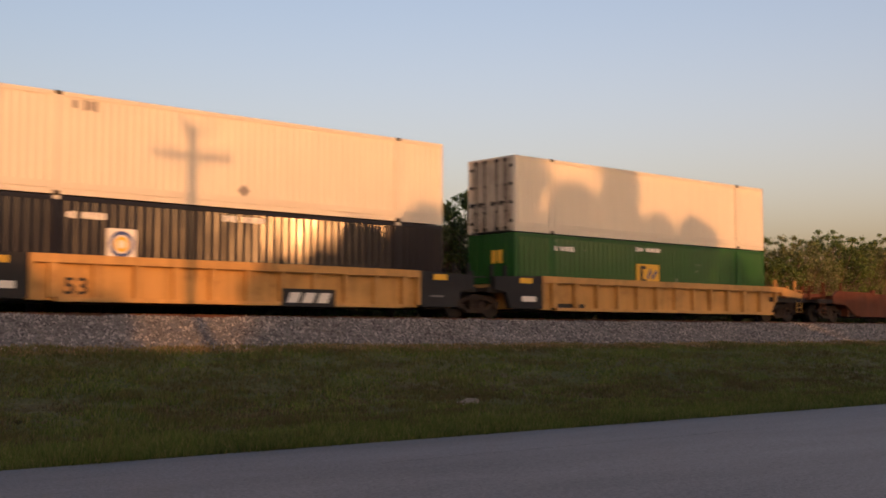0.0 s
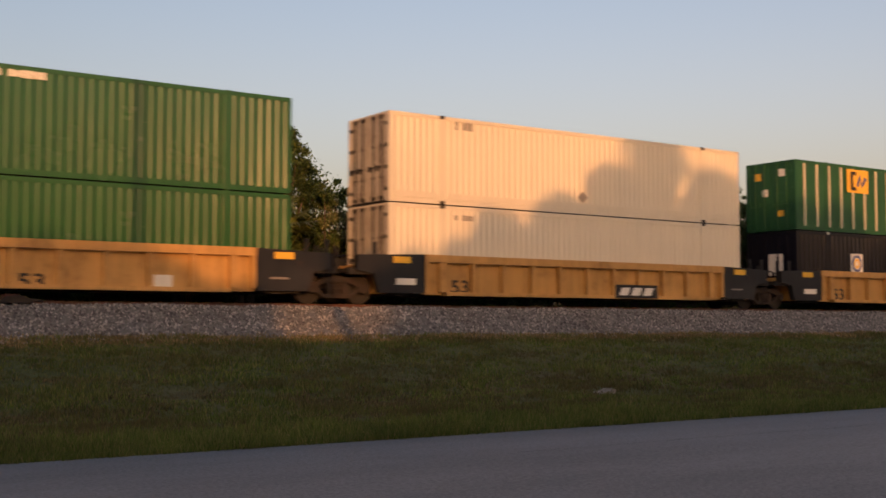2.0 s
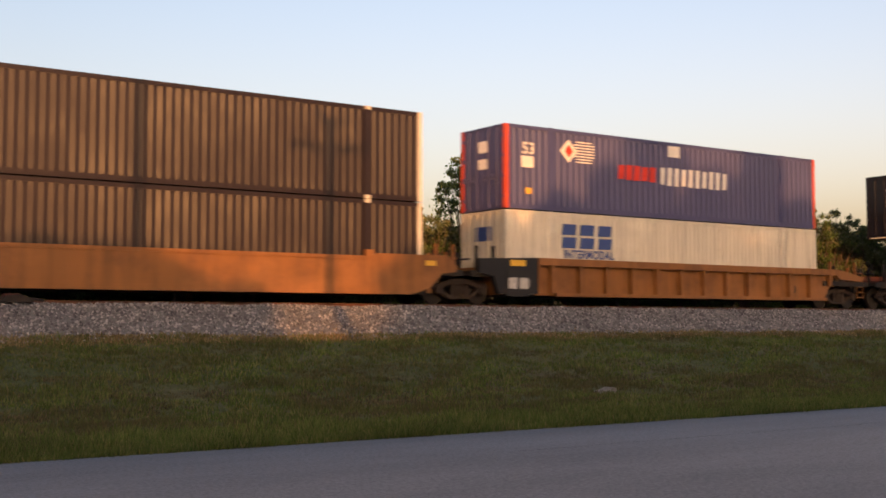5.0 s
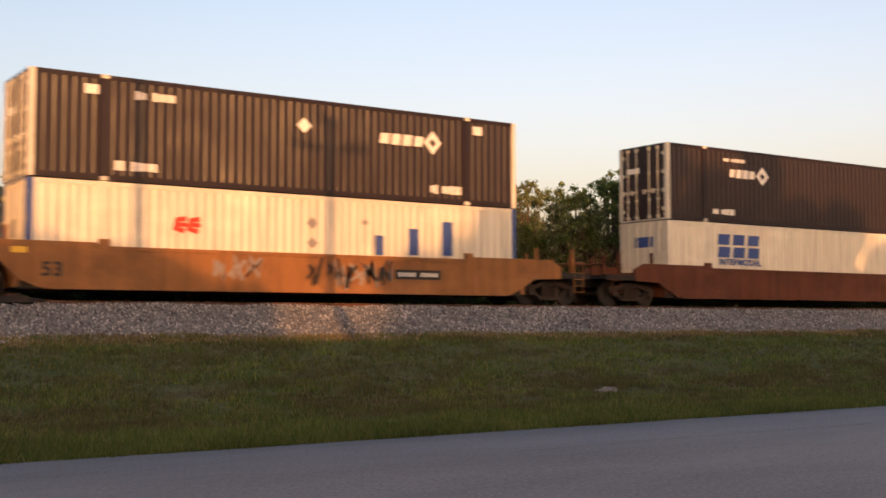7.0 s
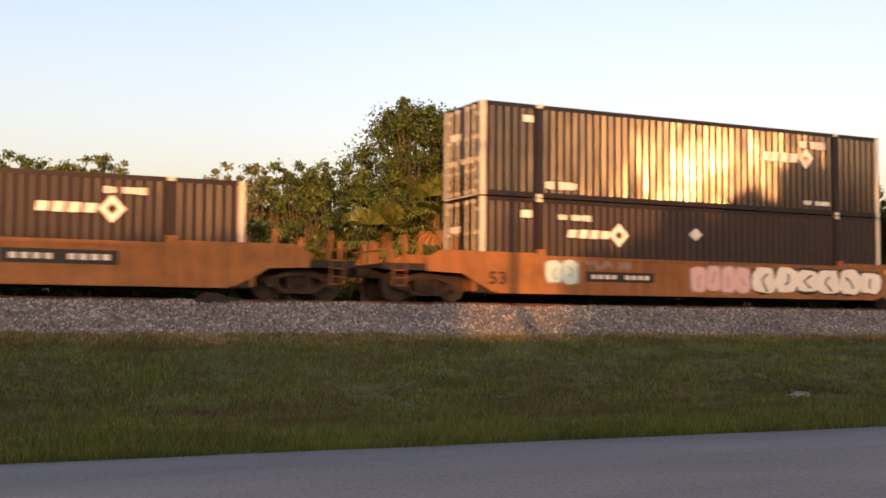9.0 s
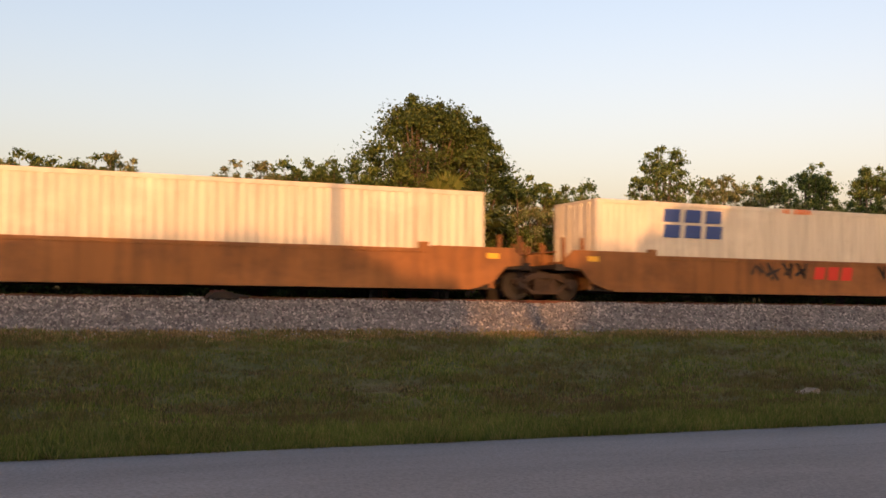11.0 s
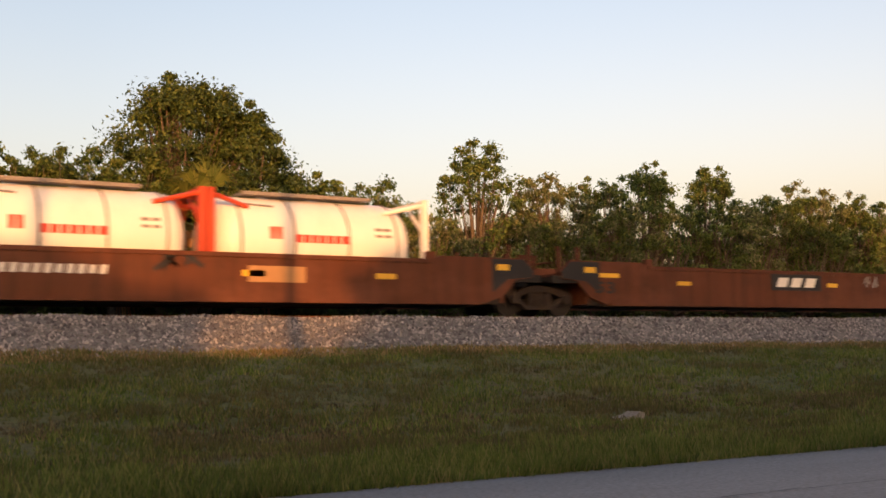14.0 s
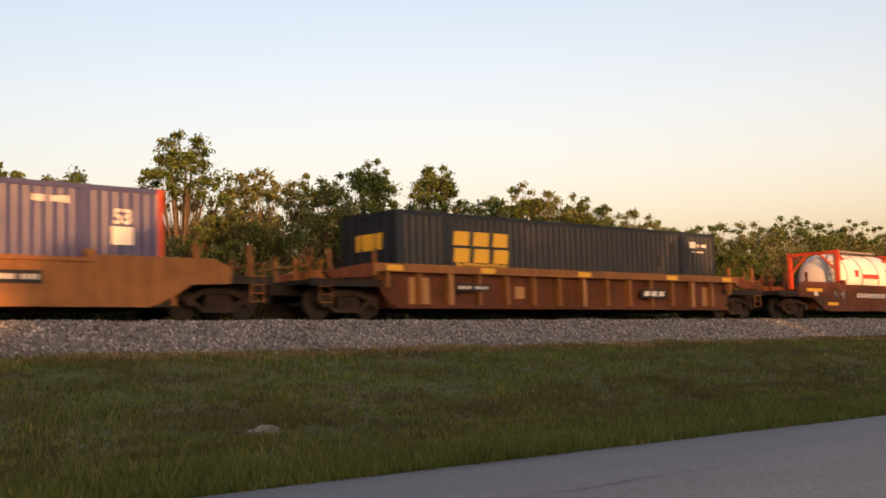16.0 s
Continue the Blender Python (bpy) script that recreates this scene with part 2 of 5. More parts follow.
# ---- mesh building ----
class Shape:
    """Collects boxes, prisms, tubes and strips into one mesh."""

    def __init__(self):
        self.v, self.f = [], []

    def add(self, verts, faces):
        k = len(self.v)
        self.v += [tuple(p) for p in verts]
        self.f += [tuple(i + k for i in q) for q in faces]
        return self

    def box(self, x0, x1, y0, y1, z0, z1):
        v = [(x, y, z) for x in (x0, x1) for y in (y0, y1) for z in (z0, z1)]
        return self.add(v, [(0, 1, 3, 2), (4, 6, 7, 5), (0, 4, 5, 1), (2, 3, 7, 6), (0, 2, 6, 4), (1, 5, 7, 3)])

    def prism(self, outline, y0, y1):
        """An outline in x and z, given a thickness from y0 to y1."""
        n = len(outline)
        v = [(x, y0, z) for x, z in outline] + [(x, y1, z) for x, z in outline]
        f = [tuple(range(n)), tuple(range(2 * n - 1, n - 1, -1))]
        f += [(i, i + n, (i + 1) % n + n, (i + 1) % n) for i in range(n)]
        return self.add(v, f)

    def tube(self, p0, p1, r0, r1=None, n=8, caps=True):
        r1 = r0 if r1 is None else r1
        p0, p1 = Vector(p0), Vector(p1)
        q = (p1 - p0).to_track_quat("Z", "Y")
        ring = [q @ Vector((math.cos(a), math.sin(a), 0)) for a in (2 * math.pi * i / n for i in range(n))]
        v = [p0 + d * r0 for d in ring] + [p1 + d * r1 for d in ring]
        f = [(i, (i + 1) % n, (i + 1) % n + n, i + n) for i in range(n)]
        if caps:
            f += [tuple(range(n - 1, -1, -1)), tuple(range(n, 2 * n))]
        return self.add(v, f)

    def lathe_x(self, profile, n=28):
        """A body of revolution about the x axis: rows of x and radius."""
        v = [(x, r * math.cos(2 * math.pi * i / n), r * math.sin(2 * math.pi * i / n)) for x, r in profile for i in range(n)]
        f = []
        for k in range(len(profile) - 1):
            f += [(k * n + i, k * n + (i + 1) % n, (k + 1) * n + (i + 1) % n, (k + 1) * n + i) for i in range(n)]
        return self.add(v, f)

    def moved(self, dx, dy, dz):
        self.v = [(x + dx, y + dy, z + dz) for x, y, z in self.v]
        return self

    def mesh(self, name, smooth=False):
        m = bpy.data.meshes.new(name)
        m.from_pydata(self.v, [], self.f)
        b = bmesh.new()
        b.from_mesh(m)
        bmesh.ops.recalc_face_normals(b, faces=b.faces)
        b.to_mesh(m)
        b.free()
        m.materials.append(None)
        if smooth:
            for p in m.polygons:
                p.use_smooth = True
        return m


def part(name, shape, material, parent, label="", smooth=False):
    """ONE mesh object under a thing or a part; its material sits on the object, so meshes can be shared."""
    me = shape.mesh(name, smooth) if isinstance(shape, Shape) else shape
    ob = new(name, me)
    ob.material_slots[0].link = "OBJECT"
    ob.material_slots[0].material = material
    ob.parent = parent
    return tagged(ob, label)


def solid(name, shape, material, label, category, kind="", smooth=False, group=""):
    ob = part(name, shape, material, None, label, smooth)
    return tagged(ob, label, category, group, kind)


def thing(name, label, category, group="", m=None):
    ob = new(name)
    ob.empty_display_size = 0.3
    if m is not None:
        ob.matrix_world = m
    return tagged(ob, label, category, group)


# ---- ground, road, ballast, track ----
RAIL = 2.18                 # height of the rail's top over the road
SIDE = 31.44                # the containers' near side
TRACK = SIDE + 1.30         # the middle of the track


def lie(x, y):
    """Height of the grass at a place."""
    prof = [(-300, 0.0), (-10, -0.1), (5.5, -0.03), (6.0, -0.035), (13.8, -0.035), (14.3, 0.0), (16.0, 0.03), (18.5, 0.02), (20.5, 0.28), (23.5, 0.85),
            (26.0, 1.24), (29.0, 1.45), (35.5, 1.45), (38.0, 1.0), (44, 0.9), (80, 0.8), (900, 0.0)]
    z = prof[-1][1]
    for (a, za), (b, zb) in zip(prof, prof[1:]):
        if a <= y <= b:
            z = za + (zb - za) * (y - a) / (b - a)
            break
    if 14.3 < y < 26.5 or y > 38:
        z += 0.07 * noise.noise(Vector((x * 0.35, y * 0.5, 0))) + 0.03 * noise.noise(Vector((x * 1.3, y * 1.5, 5)))
    return z


def sheet(name, xs, ys, height, material, label, category):
    s = Shape()
    v = [(x, y, height(x, y)) for y in ys for x in xs]
    n = len(xs)
    f = [(j * n + i, j * n + i + 1, (j + 1) * n + i + 1, (j + 1) * n + i) for j in range(len(ys) - 1) for i in range(n - 1)]
    return solid(name, s.add(v, f), material, label, category, "structure", True)


def spread(a, b, step):
    return [a + (b - a) * i / round((b - a) / step) for i in range(round((b - a) / step) + 1)]


sheet("ground", [-900, -300, -100, -40] + spread(-20, 100, 0.8) + [140, 250, 500, 1200],
      [-900, -300, -80, -40, -10, 0, 5.5, 6.0, 10, 13.8] + spread(14.3, 26.5, 0.4) + [29, 32, 35.5, 38, 41, 44, 50, 80, 200, 1500],
      lie, GRASSLAND, "rough mown green grass verge rising to the railway", "ground")
edge = random.Random(5)
road = Shape()
xs = spread(-40, 120, 0.5)
far_edge = [13.93 + 0.05 * noise.noise(Vector((x * 0.8, 0, 0))) + edge.uniform(-0.015, 0.015) for x in xs]
v, f = [], []
for x, e in zip(xs, far_edge):
    v += [(x, 6.0, -0.03), (x, 6.1, 0.004), (x, 10, 0.012), (x, e - 0.05, 0.004), (x, e, -0.05)]
for i in range(len(xs) - 1):
    f += [(5 * i + k, 5 * i + 5 + k, 5 * i + 6 + k, 5 * i + 1 + k) for k in range(4)]
solid("road", road.add(v, f), ASPHALT, "worn grey asphalt road with ragged edge", "road", "structure", True)
TAR = paint("tar_crack", (0.05, 0.048, 0.05), 0.8, 0.2)
crack = Shape()
for k, (x0, x1, y0) in enumerate(((9.0, 17.5, 11.55), (19.9, 27.0, 11.75))):
    pts = [(x, y0 + 0.12 * noise.noise(Vector((x * 0.7, k, 0))) + 0.04 * noise.noise(Vector((x * 4, k, 3)))) for x in spread(x0, x1, 0.2)]
    for (xa, ya), (xb, yb) in zip(pts, pts[1:]):
        w = 0.004 + 0.014 * abs(noise.noise(Vector((xa * 1.5, k, 9))))
        crack.add([(xa, ya - w, 0.017), (xb, yb - w, 0.017), (xb, yb + w, 0.017), (xa, ya + w, 0.017)], [(0, 1, 2, 3)])
solid("road_crack", crack, TAR, "dark tar crack along the asphalt road", "crack", "structure")


def bed(x, y):
    prof = [(25.9, 1.16), (26.3, 1.27), (29.5, 2.03), (30.2, 2.06), (31.2, 1.98), (34.3, 1.98), (35.3, 2.0), (38.0, 1.0)]
    z = prof[-1][1]
    for (a, za), (b, zb) in zip(prof, prof[1:]):
        if a <= y <= b:
            z = za + (zb - za) * (y - a) / (b - a)
            break
    if y < 30.5:
        z += 0.035 * noise.noise(Vector((x * 0.9, y * 0.9, 2))) + (0.05 * noise.noise(Vector((x * 0.5, 3, 2))) if y > 28.5 else 0)
    return z


sheet("ballast", [-600, -300, -100, -40] + spread(-20, 100, 0.5) + [150, 250, 500, 700], spread(25.9, 30.5, 0.23) + [31.2, 34.3, 35.3, 38.0], bed, BALLAST,
      "grey crushed stone ballast bank under the railway", "ballast")


# ---- shipping containers ----
WIDE = 1.295
TALL = 2.88
CACHE = {}


def shared(key, build, smooth=False):
    if key not in CACHE:
        CACHE[key] = build().mesh(key[0], smooth)
    return CACHE[key]


def corrugated(length, pitch, depth, z0, z1, y):
    """Trapezoid waves along x, in the plane y, hollows going inwards."""
    s = Shape()
    inward = 1 if y < 0 else -1
    xs = []
    n = max(2, round(length / pitch))
    p = length / n
    for i in range(n):
        a = -length / 2 + i * p
        xs += [(a, 0), (a + 0.26 * p, 0), (a + 0.5 * p, depth), (a + 0.76 * p, depth)]
    xs.append((length / 2, 0))
    v = []
    for x, d in xs:
        v += [(x, y + inward * d, z0), (x, y + inward * d, z1)]
    return s.add(v, [(2 * i, 2 * i + 2, 2 * i + 3, 2 * i + 1) for i in range(len(xs) - 1)])


def container(name, label, length, skin, pitch=0.28, depth=0.037, posts=None, corner=None, ribs=None, fold=0.0):
    """A box with corrugated walls between rails, corner and lifting posts, castings, doors with locking bars at -x. Its base is at z = 0."""
    c = thing(name, label, "container", "containers on the train")
    half = length / 2
    posts, corner = posts or skin, corner or skin
    for sgn in (-1, 1):
        y = sgn * WIDE
        part("side_panel", shared(("side_panel", length, pitch, depth, sgn), lambda: corrugated(length - 0.3, pitch, depth, 0.15, TALL - 0.12, sgn * (WIDE - 0.012))), skin, c)
        part("top_rail", shared(("top_rail", length, sgn), lambda: Shape().box(-half + 0.15, half - 0.15, y - sgn * 0.07, y - sgn * 0.002, TALL - 0.125, TALL)), skin, c)
        part("bottom_rail", shared(("bottom_rail", length, sgn), lambda: Shape().box(-half + 0.15, half - 0.15, y - sgn * 0.09, y - sgn * 0.002, 0.0, 0.155)), skin, c)
        for ex in (-1, 1):
            a, b = sorted((ex * half, ex * (half - 0.16)))
            part("corner_post", shared(("corner_post", length, sgn, ex), lambda: Shape().box(a, b, min(y, y - sgn * 0.16), max(y, y - sgn * 0.16), 0.0, TALL)), corner, c)
            if length > 14:
                x = ex * 6.05
                part("lifting_post", shared(("lifting_post", sgn, ex), lambda: Shape().box(x - 0.13, x + 0.13, min(y + sgn * 0.006, y - sgn * 0.1), max(y + sgn * 0.006, y - sgn * 0.1), 0.004, TALL - 0.004)), skin, c)
                for zc in (-0.012, TALL - 0.1):
                    part("corner_casting", shared(("corner_casting", sgn, ex, zc), lambda: Shape().box(x - 0.1, x + 0.1, min(y + sgn * 0.012, y - sgn * 0.15), max(y + sgn * 0.012, y - sgn * 0.15), zc, zc + 0.112)), posts, c)
    if skin is WHITE:
        for sgn in (-1, 1):
            y0, y1 = sorted((sgn * (WIDE + 0.012), sgn * (WIDE - 0.02)))
            part("kick_rail", shared(("kick_rail", length, sgn), lambda: Shape().box(-half + 0.17, -6.2, y0, y1, 0.165, 0.36).box(-5.9, 5.9, y0, y1, 0.165, 0.36).box(6.2, half - 0.17, y0, y1, 0.165, 0.36)), skin, c)
    part("roof", shared(("roof", length), lambda: Shape().box(-half + 0.16, half - 0.16, -WIDE + 0.07, WIDE - 0.07, TALL - 0.09, TALL - 0.03)), skin, c)
    part("floor", shared(("floor", length), lambda: Shape().box(-half + 0.16, half - 0.16, -WIDE + 0.09, WIDE - 0.09, 0.03, 0.14)), STEEL, c)
    part("front_wall", shared(("front_wall", length), lambda: Shape().box(half - 0.09, half - 0.03, -WIDE + 0.16, WIDE - 0.16, 0.0, TALL)), skin, c)
    for sgn in (-1, 1):
        a, b = sorted((sgn * 0.012, sgn * (WIDE - 0.16)))
        d = part("door", shared(("door", length, sgn), lambda: door_leaf(-half, a, b)), STREAKED if skin is WHITE else skin, c)
        gear = STEEL if skin is WHITE else ALU if skin in (UBLACK, GLOSSBLACK, CREAM) else skin
        for k in (0.3, 0.72):
            y = a + (b - a) * k
            part("locking_bar", shared(("locking_bar", length, sgn, k), lambda: lock_bar(-half, y)), gear, d)
        for k in range(4):
            y = sgn * (WIDE - 0.20)
            part("hinge", shared(("hinge", length, sgn, k), lambda: Shape().box(-half - 0.01, -half + 0.05, y - 0.09, y + 0.09, 0.34 + k * 0.7, 0.46 + k * 0.7)), gear, d)
    part("door_header", shared(("door_header", length), lambda: Shape().box(-half + 0.004, -half + 0.1, -WIDE + 0.16, WIDE - 0.16, TALL - 0.058, TALL)), skin, c)
    part("door_sill", shared(("door_sill", length), lambda: Shape().box(-half + 0.004, -half + 0.1, -WIDE + 0.16, WIDE - 0.16, 0.0, 0.048)), posts, c)
    if ribs:
        for i in range(20):
            x = -half + 0.55 + i * (length - 1.1) / 19
            part("rib", shared(("rib",), lambda: Shape().prism([(-0.055, 0.16), (0.055, 0.16), (0.055, TALL - 0.13), (-0.055, TALL - 0.13)], -WIDE - 0.03, -WIDE + 0.02)), ribs, c).location.x = x
    return c


def lock_bar(x, y):
    """A door's locking bar with its keepers, guides and handle."""
    s = Shape().tube((x + 0.005, y, 0.06), (x + 0.005, y, TALL - 0.06), 0.024)
    for z in (0.08, TALL - 0.2):
        s.box(x - 0.03, x + 0.035, y - 0.07, y + 0.07, z, z + 0.12)
    for z in (0.75, 1.75):
        s.box(x - 0.025, x + 0.035, y - 0.05, y + 0.05, z, z + 0.08)
    return s.box(x - 0.03, x + 0.0, y - 0.06, y + 0.30, 1.1, 1.15).box(x - 0.035, x + 0.03, y + 0.2, y + 0.3, 1.02, 1.2)


def door_leaf(x, a, b):
    s = Shape().box(x + 0.035, x + 0.08, a, b, 0.05, TALL - 0.06)
    for k in range(4):
        z = 0.12 + k * 0.69
        s.box(x + 0.02, x + 0.036, a + 0.08, b - 0.08, z + 0.06, z + 0.56)
    return s


# ---- markings: flat pieces just proud of a side ----
def slab(name, owner, x, z, outline, material, y, label="", lift=0.0):
    return part(name, Shape().prism([(x + a, z + b) for a, b in outline], y - 0.004 - lift, y + 0.02), material, owner, label)


def rect(w, h, lean=0.0):
    return [(-w / 2 - lean, -h / 2), (w / 2 - lean, -h / 2), (w / 2 + lean, h / 2), (-w / 2 + lean, h / 2)]


def ring_shape(w, h, hole, n, turn, x, z, y0, y1):
    """A flat ring with n sides."""
    s = Shape()
    o = [(x + w / 2 * math.cos(turn + 2 * math.pi * i / n), z + h / 2 * math.sin(turn + 2 * math.pi * i / n)) for i in range(n)]
    i_ = [(x + (a - x) * hole, z + (b - z) * hole) for a, b in o]
    for k in range(n):
        j = (k + 1) % n
        s.prism([o[k], o[j], i_[j], i_[k]], y0, y1)
    return s


def stroke(points, width, y0, y1, s):
    """A painted ribbon of one width through points."""
    n = len(points)
    side = []
    for i in range(n):
        (ax, az), (bx, bz) = points[max(0, i - 1)], points[min(n - 1, i + 1)]
        d = math.hypot(bx - ax, bz - az) or 1
        side.append((-(bz - az) / d * width / 2, (bx - ax) / d * width / 2))
    v = [(x + k * dx, y, z + k * dz) for (x, z), (dx, dz) in zip(points, side) for y in (y0, y1) for k in (1, -1)]
    f = [(0, 1, 3, 2), (4 * n - 4, 4 * n - 2, 4 * n - 1, 4 * n - 3)]
    for i in range(n - 1):
        a, b = 4 * i, 4 * i + 4
        f += [(a, b, b + 1, a + 1), (a + 1, b + 1, b + 3, a + 3), (a + 3, b + 3, b + 2, a + 2), (a + 2, b + 2, b, a)]
    return s.add(v, f)


def blob(x, z, w, h, rnd):
    """An uneven rounded outline."""
    return [(x + w / 2 * rnd.uniform(0.8, 1.08) * math.copysign(abs(math.cos(a)) ** 0.6, math.cos(a)), z + h / 2 * rnd.uniform(0.85, 1.05) * math.copysign(abs(math.sin(a)) ** 0.6, math.sin(a)))
            for a in (2 * math.pi * (i + 0.25) / 14 for i in range(14))]


def letters(text, owner, x, z, w, h, material, y, name="lettering", label=""):
    """Characters in the built-in font, as a mesh of a given width and cap height."""
    cu = bpy.data.curves.new("characters", "FONT")
    cu.body, cu.size, cu.align_x, cu.extrude = text, h * 1.38, "CENTER", 0.004
    cu.space_character, cu.offset = 1.1, 0.012
    tmp = bpy.data.objects.new("characters", cu)
    me = bpy.data.meshes.new_from_object(tmp)
    bpy.data.objects.remove(tmp)
    me.materials.clear()
    me.materials.append(None)
    xs = [v.co.x for v in me.vertices]
    fit = w / (max(xs) - min(xs))
    me.transform(Matrix.Translation((x, y - 0.002, z - h / 2)) @ Matrix.Diagonal((fit, 1, 1, 1)) @ Matrix.Rotation(radians(90), 4, "X"))
    return part(name, me, material, owner, label)


def stencil(owner, kind, ink, x, z, w, h, y=-WIDE, seed=0):
    """One marking with its middle at x, z on the near side of a container or car."""
    m = INK.get(ink)
    rnd = random.Random(round(x * 100) + round(z * 77) + round(w * 31))
    if kind == "panel":
        slab("marking", owner, x, z, rect(w, h), m, y)
    elif kind == "diamond":
        slab("hazard_placard", owner, x, z, [(-w / 2, 0), (0, -h / 2), (w / 2, 0), (0, h / 2)], m, y)
    elif kind == "diamond_ring":
        part("emblem", ring_shape(w, h, 0.42, 4, 0, x, z, y - 0.004, y + 0.02), INK["white"], owner, "white open diamond emblem")
    elif kind == "bars":
        n = max(3, round(w / 0.16))
        s = Shape()
        for i in range(n):
            if i != n // 3:
                cx = x - w / 2 + (i + 0.5) * w / n
                s.prism([(cx + a, z + b) for a, b in rect(w / n * 0.72, h * rnd.uniform(0.7, 1.0))], y - 0.004, y + 0.02)
        tagged(part("lettering", s, m, owner), kind="stuff")
    elif kind == "block3":
        for i in range(3):
            cx = x - w / 2 + (i + 0.5) * w / 3
            for dz in (-0.26, 0.26):
                part("logo_block", Shape().prism([(cx + a, z + dz * h + b) for a, b in rect(w * 0.25, h * 0.43, w * 0.012)], y - 0.004, y + 0.02), m, owner)
    elif kind.startswith("word"):
        n = int(kind[4:])
        step = w / n
        for i in range(n):
            cx, q, hh = x - w / 2 + (i + 0.5) * step, step * 0.8, h * (0.74 if i % 3 else 0.68)
            lean = 0.02 if n > 5 else q * 0.09
            s = Shape().prism([(cx + a, z + b) for a, b in rect(q * (0.7 if n > 5 else 0.92), hh, lean)], y - 0.004, y + 0.02)
            part("logo_block", s, m, owner)
    elif kind == "num":
        letters("53", owner, x, z, w, h, m, y, "painted_number", "painted number 53")
    elif kind == "plate":
        p = slab("number_plate", owner, x, z, rect(w, h), INK["black"], y)
        s = Shape()
        for i in range(9):
            if i != 4:
                s.prism([(x - w * 0.44 + (i + 0.5) * w * 0.88 / 9 + a, z + b) for a, b in rect(w * 0.06, h * 0.42)], y - 0.009, y)
        tagged(part("lettering", s, INK["white"], p), kind="stuff")
    elif kind == "ttx":
        p = slab("logo_plate", owner, x, z, rect(w, h), INK["black"], y, "black logo plate with white blocks")
        for i in (-1, 0, 1):
            cx = x + i * w * 0.28
            part("logo_block", Shape().prism([(cx + a, z + b) for a, b in rect(w * 0.2, h * 0.58, h * 0.14)], y - 0.009, y), INK["white"], p)
    elif kind == "logo_gold":
        p = slab("logo_panel", owner, x, z, rect(w, h), INK["gold"], y, "gold logo panel with dark and blue blocks")
        part("logo_block", Shape().prism([(x - w * 0.29 + a, z + b) for a, b in rect(w * 0.12, h * 0.8)], y - 0.009, y)
             .prism([(x - w * 0.2 + a, z + h * 0.33 + b) for a, b in rect(w * 0.24, h * 0.15)], y - 0.009, y)
             .prism([(x - w * 0.2 + a, z - h * 0.33 + b) for a, b in rect(w * 0.24, h * 0.15)], y - 0.009, y), INK["black"], p)
        part("logo_block", stroke([(x - w * 0.02, z - h * 0.22), (x + w * 0.1, z + h * 0.22), (x + w * 0.2, z - h * 0.2), (x + w * 0.38, z + h * 0.18)], h * 0.18, y - 0.009, y, Shape()), INK["blue"], p)
    elif kind == "logo_ring":
        p = slab("logo_panel", owner, x, z, rect(w, h), INK["white"], y, "white logo panel with blue and gold ring")
        part("logo_ring", ring_shape(w * 0.86, h * 0.86, 0.72, 20, 0, x, z, y - 0.009, y), INK["blue"], p)
        part("logo_ring", ring_shape(w * 0.52, h * 0.52, 0.55, 16, 0, x, z, y - 0.010, y), INK["gold"], p)
    elif kind in ("wings", "wings2"):
        s = Shape()
        for i, dx in enumerate((-0.25, 0.2)):
            stroke([(x + (dx + 0.18) * w, z + h * 0.42), (x + (dx - 0.12) * w, z + h * 0.3), (x + (dx - 0.2) * w, z - h * 0.25), (x + (dx + 0.12) * w, z - h * 0.42)], w * 0.16, y - 0.004 - 0.001 * i, y + 0.02, s)
            stroke([(x + (dx - 0.1) * w, z), (x + (dx + 0.2) * w, z)], w * 0.14, y - 0.006, y + 0.02, s)
        part("emblem", s, INK["blue" if kind == "wings" else "red"], owner)
    elif kind == "stripes":
        p = slab("emblem", owner, x - w * 0.25, z, [(-w * 0.25, 0), (0, -h * 0.5), (w * 0.25, 0), (0, h * 0.5)], INK["white"], y, "white diamond with red core and stripes")
        slab("emblem_core", p, x - w * 0.25, z, [(-w * 0.12, 0), (0, -h * 0.3), (w * 0.12, 0), (0, h * 0.3)], INK["red"], y, lift=0.005)
        s = Shape()
        for i in range(8):
            s.prism([(x + w * 0.2 + a, z - h * 0.44 + i * h * 0.125 + b) for a, b in rect(w * (0.6 if 1 < i < 7 else 0.45), h * 0.05)], y - 0.004, y + 0.02)
        part("emblem_stripes", s, INK["white"], p)
    elif kind.startswith("scrawl"):
        bubble = kind == "scrawl_big" or ink in ("paleblue", "pink", "white")
        n = max(2, round(w / (0.95 if kind == "scrawl_big" else 0.6)))
        for i in range(n):
            cx, q = x - w / 2 + (i + 0.5) * w / n, w / n
            zz, hh = z + h * rnd.uniform(-0.03, 0.03), h * rnd.uniform(0.86, 1.0)
            if bubble:
                g = part("graffiti_letter", Shape().prism(blob(cx, zz, q * 1.3, hh, rnd), y - 0.004 - 0.001 * (i % 3), y + 0.02), INK["black"] if ink == "white" else INK["grey"], owner, "sprayed bubble shape with dark outline")
                part("graffiti_fill", Shape().prism(blob(cx, zz, q * 1.08, hh * 0.9, rnd), y - 0.010 - 0.001 * (i % 3), y), m, g)
                pts = [(cx + q * rnd.uniform(-0.2, 0.2), zz + hh * k) for k in (rnd.uniform(0.05, 0.25), rnd.uniform(-0.1, 0.05), rnd.uniform(-0.4, -0.15))]
                part("graffiti_slit", stroke(pts, q * 0.08, y - 0.016, y, Shape()), INK["black"] if ink == "white" else INK["grey"], g)
            else:
